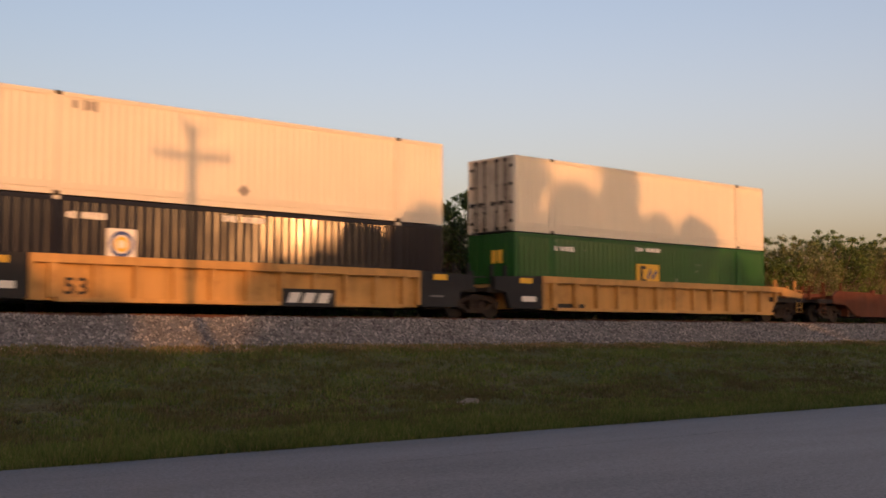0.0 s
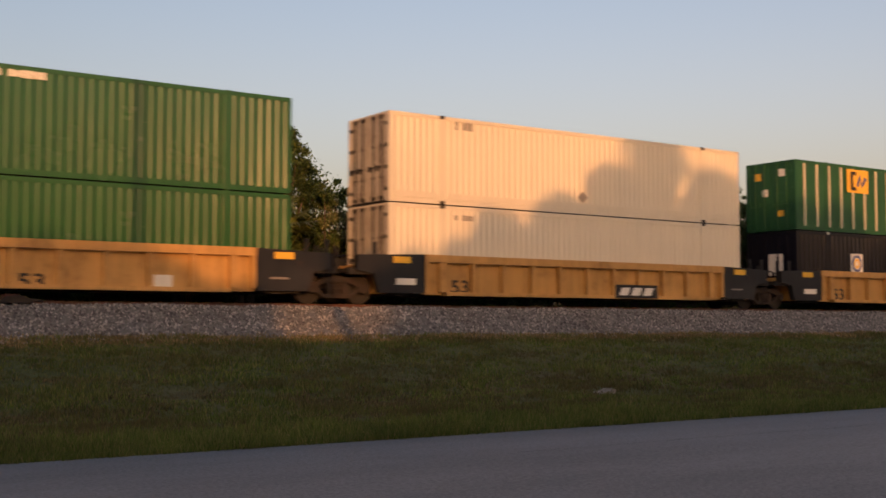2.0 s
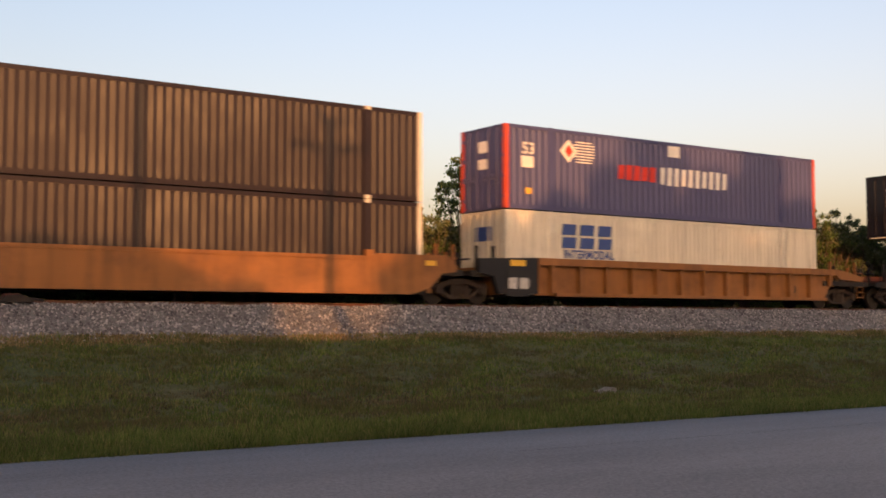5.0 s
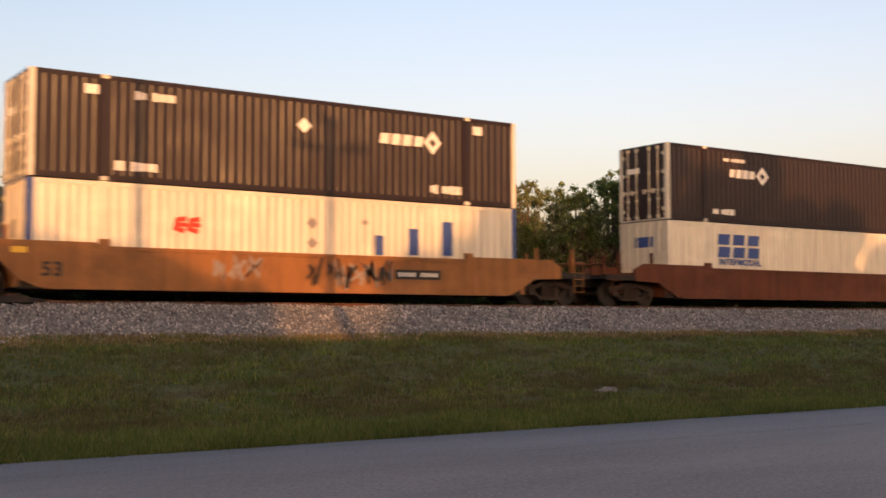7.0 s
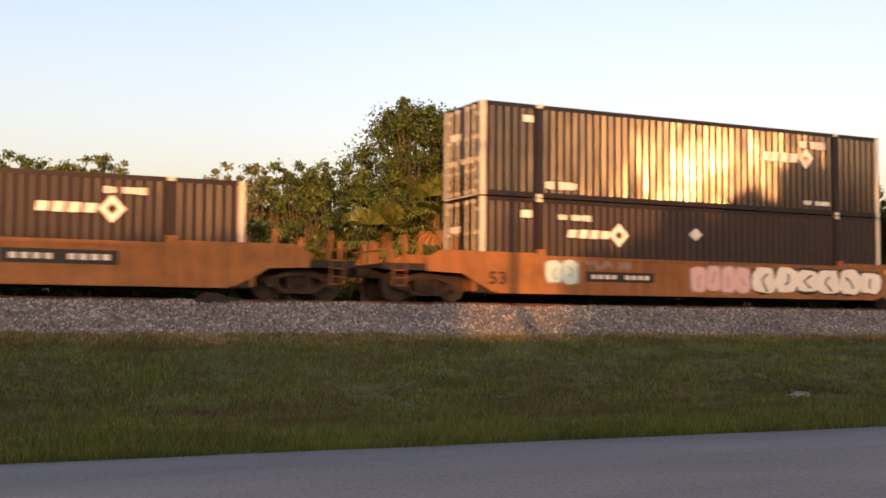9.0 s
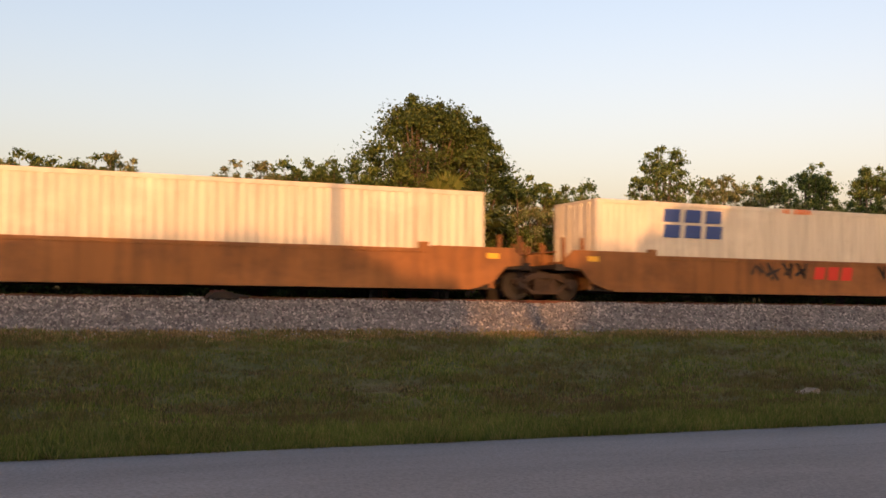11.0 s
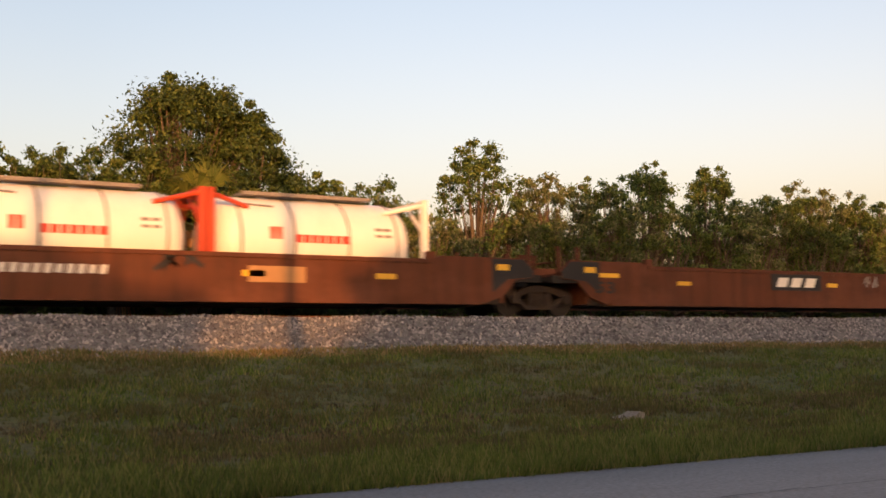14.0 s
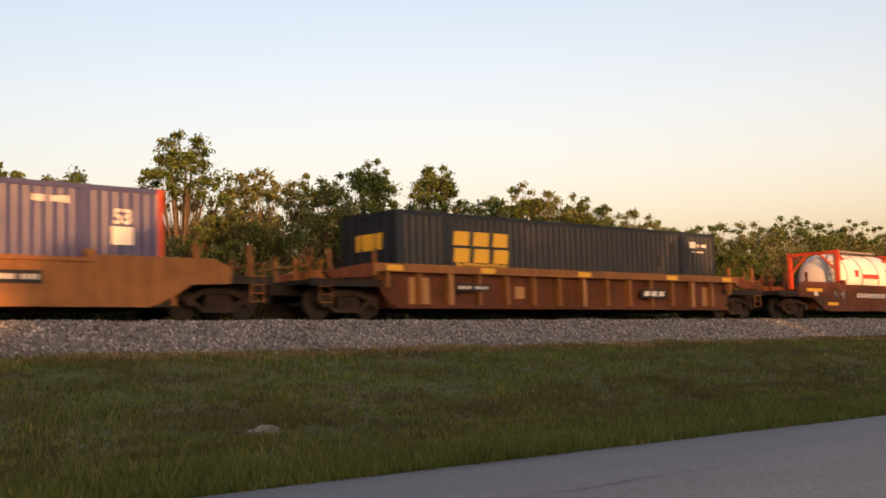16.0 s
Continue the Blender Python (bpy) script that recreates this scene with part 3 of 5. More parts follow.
                pts = [(cx + q * rnd.uniform(-0.5, 0.5), zz + hh * sgn * rnd.uniform(0.1, 0.5)) for sgn in (1, -1, 1, -1, 1, -1)]
                part("graffiti_letter", stroke(pts, min(q * 0.22, 0.11), y - 0.006 - 0.0004 * i, y + 0.02, Shape()), m, owner, "sprayed tag strokes")


def end_mark(owner, length, y, z, w, h, ink, name="marking"):
    """A flat marking on the door end."""
    x = -length / 2 + 0.016
    part(name, Shape().box(x - 0.004, x + 0.02, y - w / 2, y + w / 2, z - h / 2, z + h / 2), INK[ink], owner)


# ---- tank containers ----
def tank_container(label, frame_a, frame_b):
    """A six-metre white tank lying in end frames; base at z = 0."""
    c = thing("tank_container", label, "tank container", "containers on the train")
    r, half = 1.17, 3.03
    prof = [(-2.78, 0.0), (-2.76, 0.35), (-2.68, 0.75), (-2.55, 1.0), (-2.38, 1.13), (-2.2, r)] + [(x, r) for x in (-1.2, 0, 1.2)]
    prof += [(2.2, r), (2.38, 1.13), (2.55, 1.0), (2.68, 0.75), (2.76, 0.35), (2.78, 0.0)]
    barrel = part("barrel", Shape().lathe_x(prof, 40).moved(0, 0, 1.36), TANK, c, "white rounded tank barrel", True)
    for x in (-2.15, -0.75, 0.75, 2.15):
        part("band", Shape().lathe_x([(x - 0.03, r + 0.002), (x - 0.03, r + 0.018), (x + 0.03, r + 0.018), (x + 0.03, r + 0.002)], 40).moved(0, 0, 1.36), INK["grey"], barrel)
    for ex, mat in ((-1, frame_a), (1, frame_b)):
        x = ex * half
        fr = Shape()
        for y in (-1.17, 1.17):
            a, b = sorted((x, x - ex * 0.16))
            fr.box(a, b, y - 0.08, y + 0.08, 0.0, 2.58)
            fr.tube((x - ex * 0.08, y, 2.45), (x - ex * 1.15, y * 0.72, 2.2), 0.06)
            fr.tube((x - ex * 0.08, y, 0.5), (x - ex * 1.0, y * 0.8, 0.75), 0.06)
        a, b = sorted((x, x - ex * 0.14))
        fr.box(a, b, -1.09, 1.09, 2.42, 2.56).box(a, b, -1.09, 1.09, 0.02, 0.2)
        fr.tube((x - ex * 0.07, -1.1, 1.7), (x - ex * 0.07, -0.3, 2.45), 0.05).tube((x - ex * 0.07, 1.1, 1.7), (x - ex * 0.07, 0.3, 2.45), 0.05)
        part("end_frame", fr, mat, c, "painted steel end frame")
    part("walkway", Shape().box(-1.9, 1.7, -0.55, -0.05, 2.56, 2.60).box(-1.9, 1.7, -0.56, -0.53, 2.60, 2.64), INK["grey"], c)
    for x in (-0.9, 0.5):
        part("manhole", Shape().tube((x, 0.2, 2.48), (x, 0.2, 2.66), 0.26, n=16), TANK, c)
    lad = Shape().box(-2.82, -2.78, -0.95, -0.9, 0.3, 2.55).box(-2.82, -2.78, -0.6, -0.55, 0.3, 2.55)
    for k in range(8):
        lad.box(-2.815, -2.785, -0.9, -0.6, 0.4 + k * 0.28, 0.43 + k * 0.28)
    part("ladder", lad, INK["grey"], c)
    # lettering follows the barrel's bulge
    for x, w, z, h, ink in ((-1.25, 0.36, 1.56, 0.30, "red"), (0.0, 1.5, 1.44, 0.20, "red"), (1.75, 0.5, 1.75, 0.08, "grey"), (1.75, 0.5, 1.58, 0.07, "grey")):
        s = Shape()
        n = max(1, round(w / 0.22))
        for i in range(n):
            cx = x - w / 2 + (i + 0.5) * w / n
            yy = -math.sqrt(max(0.01, r * r - (z - 1.36) ** 2))
            s.prism([(cx + a, z + b) for a, b in rect(w / n * 0.75, h)], yy - 0.02, yy + 0.08)
        tagged(part("lettering", s, INK[ink], barrel), kind="stuff")
    part("grab_rail", Shape().tube((-2.2, -0.75, 2.3), (-1.2, -0.8, 2.25), 0.025), INK["grey"], c)
    return c


# ---- well cars ----
def truck(owner, x):
    """A two-axle truck: side frames with springs, four wheels on axles."""
    s = Shape()
    for y in (-1.0, 1.0):
        a, b = (y - 0.09, y + 0.09)
        stroke([(-1.12, 0.56), (-0.72, 0.60), (-0.38, 0.75), (0.38, 0.75), (0.72, 0.60), (1.12, 0.56)], 0.15, a, b, s)
        stroke([(-0.80, 0.50), (-0.46, 0.24), (0.46, 0.24), (0.80, 0.50)], 0.11, a, b, s)
        for k in (-0.30, 0.30):
            s.box(k - 0.055, k + 0.055, a, b, 0.26, 0.72)
        for k in (-0.16, 0.0, 0.16):
            s.tube((k, y * 1.1, 0.28), (k, y * 1.1, 0.6), 0.06)
        for k in (-0.89, 0.89):
            s.tube((k, y * 1.04, 0.46), (k, y * 1.17, 0.46), 0.13, n=12)
    s.box(-0.22, 0.22, -1.0, 1.0, 0.5, 0.86)
    me = shared(("truck",), lambda: s)
    t = part("truck", me, TRUCKSTEEL, owner, "grimy rusty two-axle truck")
    t.location.x = x
    for ax in (-0.89, 0.89):
        for y in (-0.75, 0.75):
            w = part("wheel", shared(("wheel", y), lambda: Shape().tube((0, y - 0.06, 0), (0, y + 0.06, 0), 0.46, n=28).tube((0, y - 0.075, 0), (0, y + 0.075, 0), 0.2, n=16)), STEEL, t)
            w.location = (ax, 0, 0.46)
        part("axle", shared(("axle",), lambda: Shape().tube((0, -0.7, 0.46), (0, 0.7, 0.46), 0.08)), STEEL, t).location.x = ax
    return t


def deck_end(owner, ex, out, material, rails=True):
    """The platform over a truck, with stanchions, brake gear and a coupling."""
    s = Shape()
    a, b = sorted((ex * 8.35, ex * out))
    s.box(a, b, -1.35, 1.35, 0.98, 1.1)
    s.box(a, b, -0.25, 0.25, 0.7, 0.98)
    s.box(a, b, -1.42, -1.32, 0.92, 1.12).box(a, b, 1.32, 1.42, 0.92, 1.12)
    part("end_platform", s, STEEL, owner)
    if rails:
        for k, y in ((0.2, -1.3), (0.75, -1.3), (0.2, 1.3), (0.75, 1.3), (0.95, -0.5), (0.95, 0.5)):
            x = ex * (8.35 + (out - 8.35) * k)
            part("stanchion", Shape().box(x - 0.045, x + 0.045, y - 0.05, y + 0.05, 1.08, 1.95 if k < 0.9 else 1.75), material, owner)
        x = ex * (out - 0.1)
        part("handrail", Shape().tube((x, -1.2, 1.5), (x, 1.2, 1.5), 0.03), material, owner)


def well_car(label, kind, material, ends, trim=None):
    """One unit of a well car. kind: ribbed or plain sides. ends: for -x and +x, 'shared' where the next unit rests on the same truck, or 'free'."""
    c = thing("well_car", label, "rail car", "well cars of the train")
    top = 1.60 if kind == "ribbed" else 1.46
    trim = trim or material
    for sgn in (-1, 1):
        y0, y1 = sorted((sgn * 1.36, sgn * 1.46))
        if kind == "ribbed":
            y0, y1 = sorted((sgn * 1.32, sgn * 1.37))
            left = -6.87 if ends[0] == "shared" else -9.2
            right = 6.87 if ends[1] == "shared" else 9.2
            part("side_panel", Shape().prism([(left if ends[0] == "shared" else left + 0.8, 0.33), (right if ends[1] == "shared" else right - 0.8, 0.33), (right, 1.36), (left, 1.36)], y0, y1), material, c)
            q0, q1 = sorted((sgn * 1.31, sgn * 1.58))
            part("top_chord", Shape().box(left, right, q0, q1, 1.36, top), trim, c)
            part("bottom_chord", Shape().box(left + 0.8, right - 0.8, min(sgn * 1.32, sgn * 1.56), max(sgn * 1.32, sgn * 1.56), 0.30, 0.42), material, c)
            spots = [left + 0.08, right - 0.08] + [1.235 * i for i in range(-7, 8) if left + 0.3 < 1.235 * i < right - 0.3]
            for i, x in enumerate(spots):
                wide = 0.11 if abs(abs(x) - 6.175) < 0.01 else 0.065
                zb = 0.42 if i > 1 or ends[i] == "shared" else 1.25
                if abs(x) > 8.3:
                    zb = max(zb, 0.9)
                part("side_rib", Shape().box(x - wide, x + wide, min(sgn * 1.37, sgn * 1.57), max(sgn * 1.37, sgn * 1.57), zb, 1.36), trim, c)
            for k, ex in ((0, -1), (1, 1)):
                if ends[k] == "shared":
                    o = [(6.885, 0.36), (8.55, 0.36), (8.75, 0.95), (9.35, 1.05), (9.35, 1.52), (6.885, 1.60)]
                    p = part("end_panel", Shape().prism([(ex * a, b) for a, b in o], min(sgn * 1.32, sgn * 1.55), max(sgn * 1.32, sgn * 1.55)), BLACK, c, "black end panel")
                    if sgn < 0:
                        part("reflector", Shape().box(ex * 7.75 - 0.32, ex * 7.75 + 0.32, -1.575, -1.54, 1.30, 1.5), INK["gold"] if ex < 0 else INK["gold"], p)
                        part("lettering", Shape().box(ex * 7.6 - 0.36, ex * 7.6 + 0.36, -1.575, -1.54, 0.62, 0.82) if ex < 0 else Shape().box(ex * 7.6 - 0.3, ex * 7.6 + 0.3, -1.575, -1.54, 0.70, 0.76), INK["white"] if ex < 0 else INK["grey"], p)
        else:
            o = []
            for k, ex in ((0, -1), (1, 1)):
                e = [(7.75, 0.33), (8.35, 0.55), (8.75, 0.98), (9.3, 1.04), (9.35, 1.22), (9.0, top + 0.1), (6.3, top + 0.1), (6.15, top)] if ends[k] == "shared" else \
                    [(7.75, 0.33), (8.35, 0.62), (8.75, 0.86), (9.9, 0.9), (9.95, 1.3), (9.45, top + 0.08), (6.3, top + 0.08), (6.15, top)]
                pts = [(ex * a, b) for a, b in e]
                o += pts if k else pts[::-1]
            part("side_panel", Shape().prism(o, y0, y1), material, c)
            part("top_chord", Shape().box(-6.1, 6.1, min(sgn * 1.36, sgn * 1.5), max(sgn * 1.36, sgn * 1.5), top - 0.1, top + 0.004), material, c)
            part("bottom_chord", Shape().box(-7.6, 7.6, min(sgn * 1.36, sgn * 1.5), max(sgn * 1.36, sgn * 1.5), 0.29, 0.38), material, c)
            for k, ex in ((0, -1), (1, 1)):
                if ends[k] == "shared" and sgn < 0:
                    e = part("end_panel", Shape().prism([(ex * a, b) for a, b in [(7.95, 0.62), (8.45, 0.98), (9.28, 1.05), (9.32, 1.22), (9.0, top + 0.06), (7.95, top + 0.06)]], -1.475, -1.45), material if material is AMBER else BLACK, c, "steel end panel over the truck")
                    part("reflector", Shape().box(ex * 8.3 - 0.2, ex * 8.3 + 0.2, -1.482, -1.47, 1.22, 1.38), INK["gold"], e)
                part("guide_bracket", Shape().box(ex * 6.05 - 0.14, ex * 6.05 + 0.14, min(sgn * 1.33, sgn * 1.47), max(sgn * 1.33, sgn * 1.47), top, top + 0.2), trim, c)
    part("well_floor", shared(("well_floor",), lambda: Shape().box(-8.1, 8.1, -0.7, 0.7, 0.29, 0.34)), STEEL, c)
    for i in range(7):
        part("cross_beam", shared(("cross_beam",), lambda: Shape().box(-0.2, 0.2, -1.36, 1.36, 0.28, 0.345)), STEEL, c).location.x = -7.6 + i * 15.2 / 6
    for k, ex in ((0, -1), (1, 1)):
        part("bulkhead", Shape().box(min(ex * 8.25, ex * 8.38), max(ex * 8.25, ex * 8.38), -1.36, 1.36, 0.34, 1.3), material, c)
        shared_end = ends[k] == "shared"
        for sgn in (-1, 1):
            part("gusset", Shape().box(min(ex * 7.2, ex * 8.38), max(ex * 7.2, ex * 8.38), min(sgn * 1.305, sgn * 1.318), max(sgn * 1.305, sgn * 1.318), 0.30, 1.2), STEEL, c)
        deck_end(c, ex, 9.6 if shared_end else 11.3, BLACK if kind == "ribbed" and shared_end else trim)
        if not shared_end and kind == "ribbed":
            for sgn in (-1, 1):
                part("end_sill", Shape().prism([(ex * a, b) for a, b in [(9.2, 1.2), (10.7, 1.12), (10.9, 1.3), (9.5, 1.56), (9.2, 1.58)]], min(sgn * 1.36, sgn * 1.54), max(sgn * 1.36, sgn * 1.54)), material, c)
        if not shared_end:
            truck(c, ex * 9.75)
            wheel = Shape()
            for i in range(16):
                a0, a1 = 2 * math.pi * i / 16, 2 * math.pi * (i + 1) / 16
                wheel.tube((ex * 10.9, -0.7 + 0.28 * math.cos(a0), 1.75 + 0.28 * math.sin(a0)), (ex * 10.9, -0.7 + 0.28 * math.cos(a1), 1.75 + 0.28 * math.sin(a1)), 0.022, n=6)
            for i in range(4):
                wheel.tube((ex * 10.9, -0.7, 1.75), (ex * 10.9, -0.7 + 0.28 * math.cos(i * 1.571), 1.75 + 0.28 * math.sin(i * 1.571)), 0.015, n=5)
            if k == 0:
                part("brake_wheel", wheel, trim, c)
                part("brake_post", Shape().box(-10.86, -10.76, -0.75, -0.65, 1.08, 1.78), trim, c)
            for sgn in (-1, 1):
                for j in range(4):
                    part("ladder_rung", Shape().box(min(ex * 10.55, ex * 10.95), max(ex * 10.55, ex * 10.95), sgn * 1.4 - 0.02, sgn * 1.4 + 0.02, 0.45 + j * 0.22, 0.475 + j * 0.22), trim, c)
                for j in (10.55, 10.95):
                    part("ladder_rail", Shape().box(min(ex * j, ex * (j + 0.03)), max(ex * j, ex * (j + 0.03)), sgn * 1.4 - 0.02, sgn * 1.4 + 0.02, 0.42, 1.5), trim, c)
            part("air_hose", Shape().tube((ex * 11.3, 0.35, 0.8), (ex * 11.55, 0.35, 0.45), 0.03, n=6), BLACK, c)
            part("coupler", Shape().box(min(ex * 11.3, ex * 11.78), max(ex * 11.3, ex * 11.78), -0.14, 0.14, 0.72, 0.98), STEEL, c)
        elif k == 0:
            truck(c, -9.8)
    return c


# ---- the train: rows of units from its head to its tail, at their places at the clip's start ----
RIDES = []                  # things of the train with their first place


def ride(ob, x, z):
    ob.location = (x, TRACK, RAIL + z)
    RIDES.append((ob, x, z))
    return ob


FLOOR = 0.35
LONG, FORTY = 16.154, 12.19


def box53(label, skin, **more):
    return container("shipping_container", label, LONG, skin, **more)


def umax(label, skin=UBLACK):
    c = box53(label, skin, corner=CREAM, posts=CREAM, pitch=0.27, depth=0.026 if skin is UBLACK else 0.038)
    end_mark(c, LONG, 0.55, 1.95, 0.7, 0.2, "white")
    return c


def white53(label):
    return box53(label, WHITE, pitch=0.24, depth=0.030, posts=STEEL)


# unit a
car = ride(well_car("yellow weathered well car with ribbed sides", "ribbed", YELLOW, ("shared", "free")), 38.90, 0)
stencil(car, "panel", "black", -5.26, 0.45, 1.85, 0.26, -1.372)
load = ride(box53("green corrugated freight container with gold logo", GREEN), 38.90, FLOOR)
end_mark(load, LONG, -0.30, 2.00, 0.60, 0.50, "gold")
stencil(load, "logo_gold", "", -0.32, 1.55, 1.47, 0.83, -1.295)
stencil(load, "bars", "white", -5.45, 2.37, 1.28, 0.20, -1.295)
stencil(load, "bars", "white", -0.29, 2.56, 1.58, 0.19, -1.295)
load = ride(white53("off-white dirty stacked freight container"), 38.90, FLOOR + TALL + 0.045)
# unit b
car = ride(well_car("yellow weathered well car with ribbed sides", "ribbed", YELLOW, ("shared", "shared")), 19.17, 0)
stencil(car, "num", "black", -5.45, 0.75, 0.68, 0.47, -1.372)
stencil(car, "ttx", "", 2.21, 0.56, 2.04, 0.56, -1.575)
load = ride(box53("navy-black corrugated freight container with ring logo", NAVY, posts=CREAM), 19.17, FLOOR)
end_mark(load, LONG, -0.20, 1.50, 0.75, 0.90, "white")
stencil(load, "logo_ring", "", -4.09, 1.62, 0.90, 0.89, -1.295)
stencil(load, "bars", "white", -5.16, 2.38, 1.20, 0.21, -1.295)
stencil(load, "bars", "white", -0.06, 2.58, 1.51, 0.21, -1.295)
load = ride(white53("white finely ribbed stacked freight container"), 19.17, FLOOR + TALL + 0.045)
stencil(load, "diamond", "grey", -0.07, 0.56, 0.44, 0.39, -1.295)
stencil(load, "bars", "grey", -5.25, 2.57, 0.77, 0.32, -1.295)
# unit c
car = ride(well_car("yellow weathered well car with ribbed sides", "ribbed", YELLOW, ("shared", "shared")), -0.35, 0)
stencil(car, "num", "black", -5.56, 0.65, 0.71, 0.48, -1.372)
stencil(car, "ttx", "", 2.15, 0.58, 2.04, 0.50, -1.575)
load = ride(box53("navy-black corrugated freight container with ring logo", NAVY, posts=CREAM), -0.35, FLOOR)
end_mark(load, LONG, -0.20, 1.50, 0.75, 0.90, "white")
stencil(load, "logo_ring", "", -4.18, 1.62, 0.79, 0.83, -1.295)
load = ride(box53("green stacked freight container with pale metal ribs", RIBGREEN, pitch=0.9, depth=0.006, ribs=ALU), -0.35, FLOOR + TALL + 0.045)
end_mark(load, LONG, -0.60, 2.40, 0.35, 0.30, "white")
end_mark(load, LONG, 0.30, 1.60, 0.30, 0.30, "white")
end_mark(load, LONG, -0.50, 0.70, 0.30, 0.25, "gold")
end_mark(load, LONG, 0.70, 2.30, 0.35, 0.30, "gold")
stencil(load, "logo_gold", "", -4.05, 2.22, 1.42, 0.99, -1.33)
stencil(load, "panel", "white", 0.21, 2.53, 0.60, 0.38, -1.33)
stencil(load, "panel", "white", 2.03, 2.04, 0.70, 0.73, -1.33)
stencil(load, "diamond", "white", 0.20, 1.38, 0.52, 0.46, -1.33)
stencil(load, "bars", "white", 4.45, 2.61, 1.34, 0.27, -1.33)
# unit d
car = ride(well_car("yellow weathered well car with ribbed sides", "ribbed", YELLOW, ("shared", "shared")), -19.90, 0)
stencil(car, "num", "black", -5.39, 0.61, 0.69, 0.43, -1.372)
stencil(car, "ttx", "", 2.27, 0.56, 2.06, 0.48, -1.575)
load = ride(white53("white finely ribbed freight container in the well"), -19.90, FLOOR)
stencil(load, "bars", "grey", -5.18, 2.51, 0.78, 0.20, -1.295)
load = ride(white53("white finely ribbed stacked freight container"), -19.90, FLOOR + TALL + 0.045)
stencil(load, "diamond", "grey", -0.02, 0.59, 0.45, 0.41, -1.295)
stencil(load, "bars", "grey", -5.18, 2.62, 0.74, 0.33, -1.295)
# unit e
car = ride(well_car("yellow weathered well car with ribbed sides", "ribbed", YELLOW, ("free", "shared")), -39.50, 0)
stencil(car, "plate", "", -4.82, 0.53, 2.01, 0.34, -1.575)
stencil(car, "num", "black", 0.54, 0.52, 0.68, 0.39, -1.372)
stencil(car, "panel", "white", 4.09, 0.56, 0.59, 0.38, -1.372)
load = ride(box53("glossy green corrugated freight container in the well", GREEN), -39.50, FLOOR)
end_mark(load, LONG, -0.75, 2.30, 0.40, 0.40, "gold")
end_mark(load, LONG, -0.75, 1.50, 0.35, 0.35, "white")
end_mark(load, LONG, 0.60, 2.30, 0.30, 0.20, "white")
stencil(load, "logo_gold", "", -2.87, 2.09, 1.23, 0.91, -1.295)
stencil(load, "diamond", "white", -4.25, 2.28, 0.44, 0.40, -1.295)
stencil(load, "bars", "white", -6.87, 2.49, 1.20, 0.26, -1.295)
stencil(load, "panel", "white", -6.96, 2.03, 0.44, 0.24, -1.295)
load = ride(box53("glossy green corrugated stacked freight container", GREEN), -39.50, FLOOR + TALL + 0.045)
end_mark(load, LONG, -0.75, 2.30, 0.40, 0.40, "gold")
end_mark(load, LONG, -0.75, 1.50, 0.35, 0.35, "white")
end_mark(load, LONG, 0.60, 2.30, 0.30, 0.20, "white")
stencil(load, "diamond", "white", -4.33, 2.27, 0.48, 0.44, -1.295)
stencil(load, "logo_gold", "", -2.92, 2.11, 1.49, 1.04, -1.295)
stencil(load, "bars", "white", -6.91, 2.48, 1.20, 0.29, -1.295)
stencil(load, "panel", "white", -7.02, 2.05, 0.47, 0.26, -1.295)
stencil(load, "bars", "white", 0.01, 2.66, 1.65, 0.22, -1.295)
stencil(load, "panel", "white", -5.58, 0.76, 0.28, 0.26, -1.295)
stencil(load, "bars", "white", -7.04, 0.70, 0.98, 0.18, -1.295)
# unit f
car = ride(well_car("maroon-brown well car with smooth sides", "plain", MAROON, ("free", "free"), STEEL), -62.62, 0)
stencil(car, "num", "white", -7.20, 0.71, 0.81, 0.54, -1.465)
stencil(car, "bars", "white", -5.43, 0.82, 0.64, 0.25, -1.465)
stencil(car, "bars", "white", -4.08, 0.83, 0.93, 0.25, -1.465)
stencil(car, "bars", "white", -2.46, 0.62, 0.92, 0.27, -1.465)
stencil(car, "panel", "white", -0.97, 0.81, 0.53, 0.60, -1.47)
stencil(car, "diamond", "white", 1.82, 0.83, 0.49, 0.42, -1.465)
load = ride(container("shipping_container", "bright orange forty-foot sea container in the well", FORTY, ORANGE, pitch=0.28), -62.62, FLOOR)
stencil(load, "wings", "", -3.70, 1.59, 0.97, 0.78, -1.295)
stencil(load, "word11", "black", -0.85, 1.55, 3.87, 0.60, -1.295)
load = ride(box53("glossy navy-black stacked container overhanging a shorter one", NAVY, posts=CREAM), -62.62, FLOOR + TALL + 0.045)
end_mark(load, LONG, -0.20, 1.75, 0.80, 0.95, "white")
end_mark(load, LONG, -0.20, 0.65, 0.50, 0.30, "white")
stencil(load, "logo_ring", "", -4.18, 1.56, 0.92, 1.07, -1.295)
stencil(load, "bars", "white", -5.23, 2.44, 1.20, 0.25, -1.295)
stencil(load, "bars", "white", -0.06, 2.62, 1.67, 0.29, -1.295)
stencil(load, "panel", "white", -6.61, 2.38, 0.30, 0.25, -1.295)
stencil(load, "panel", "white", -7.09, 0.69, 0.41, 0.23, -1.295)
stencil(load, "panel", "white", -5.71, 0.70, 0.30, 0.23, -1.295)
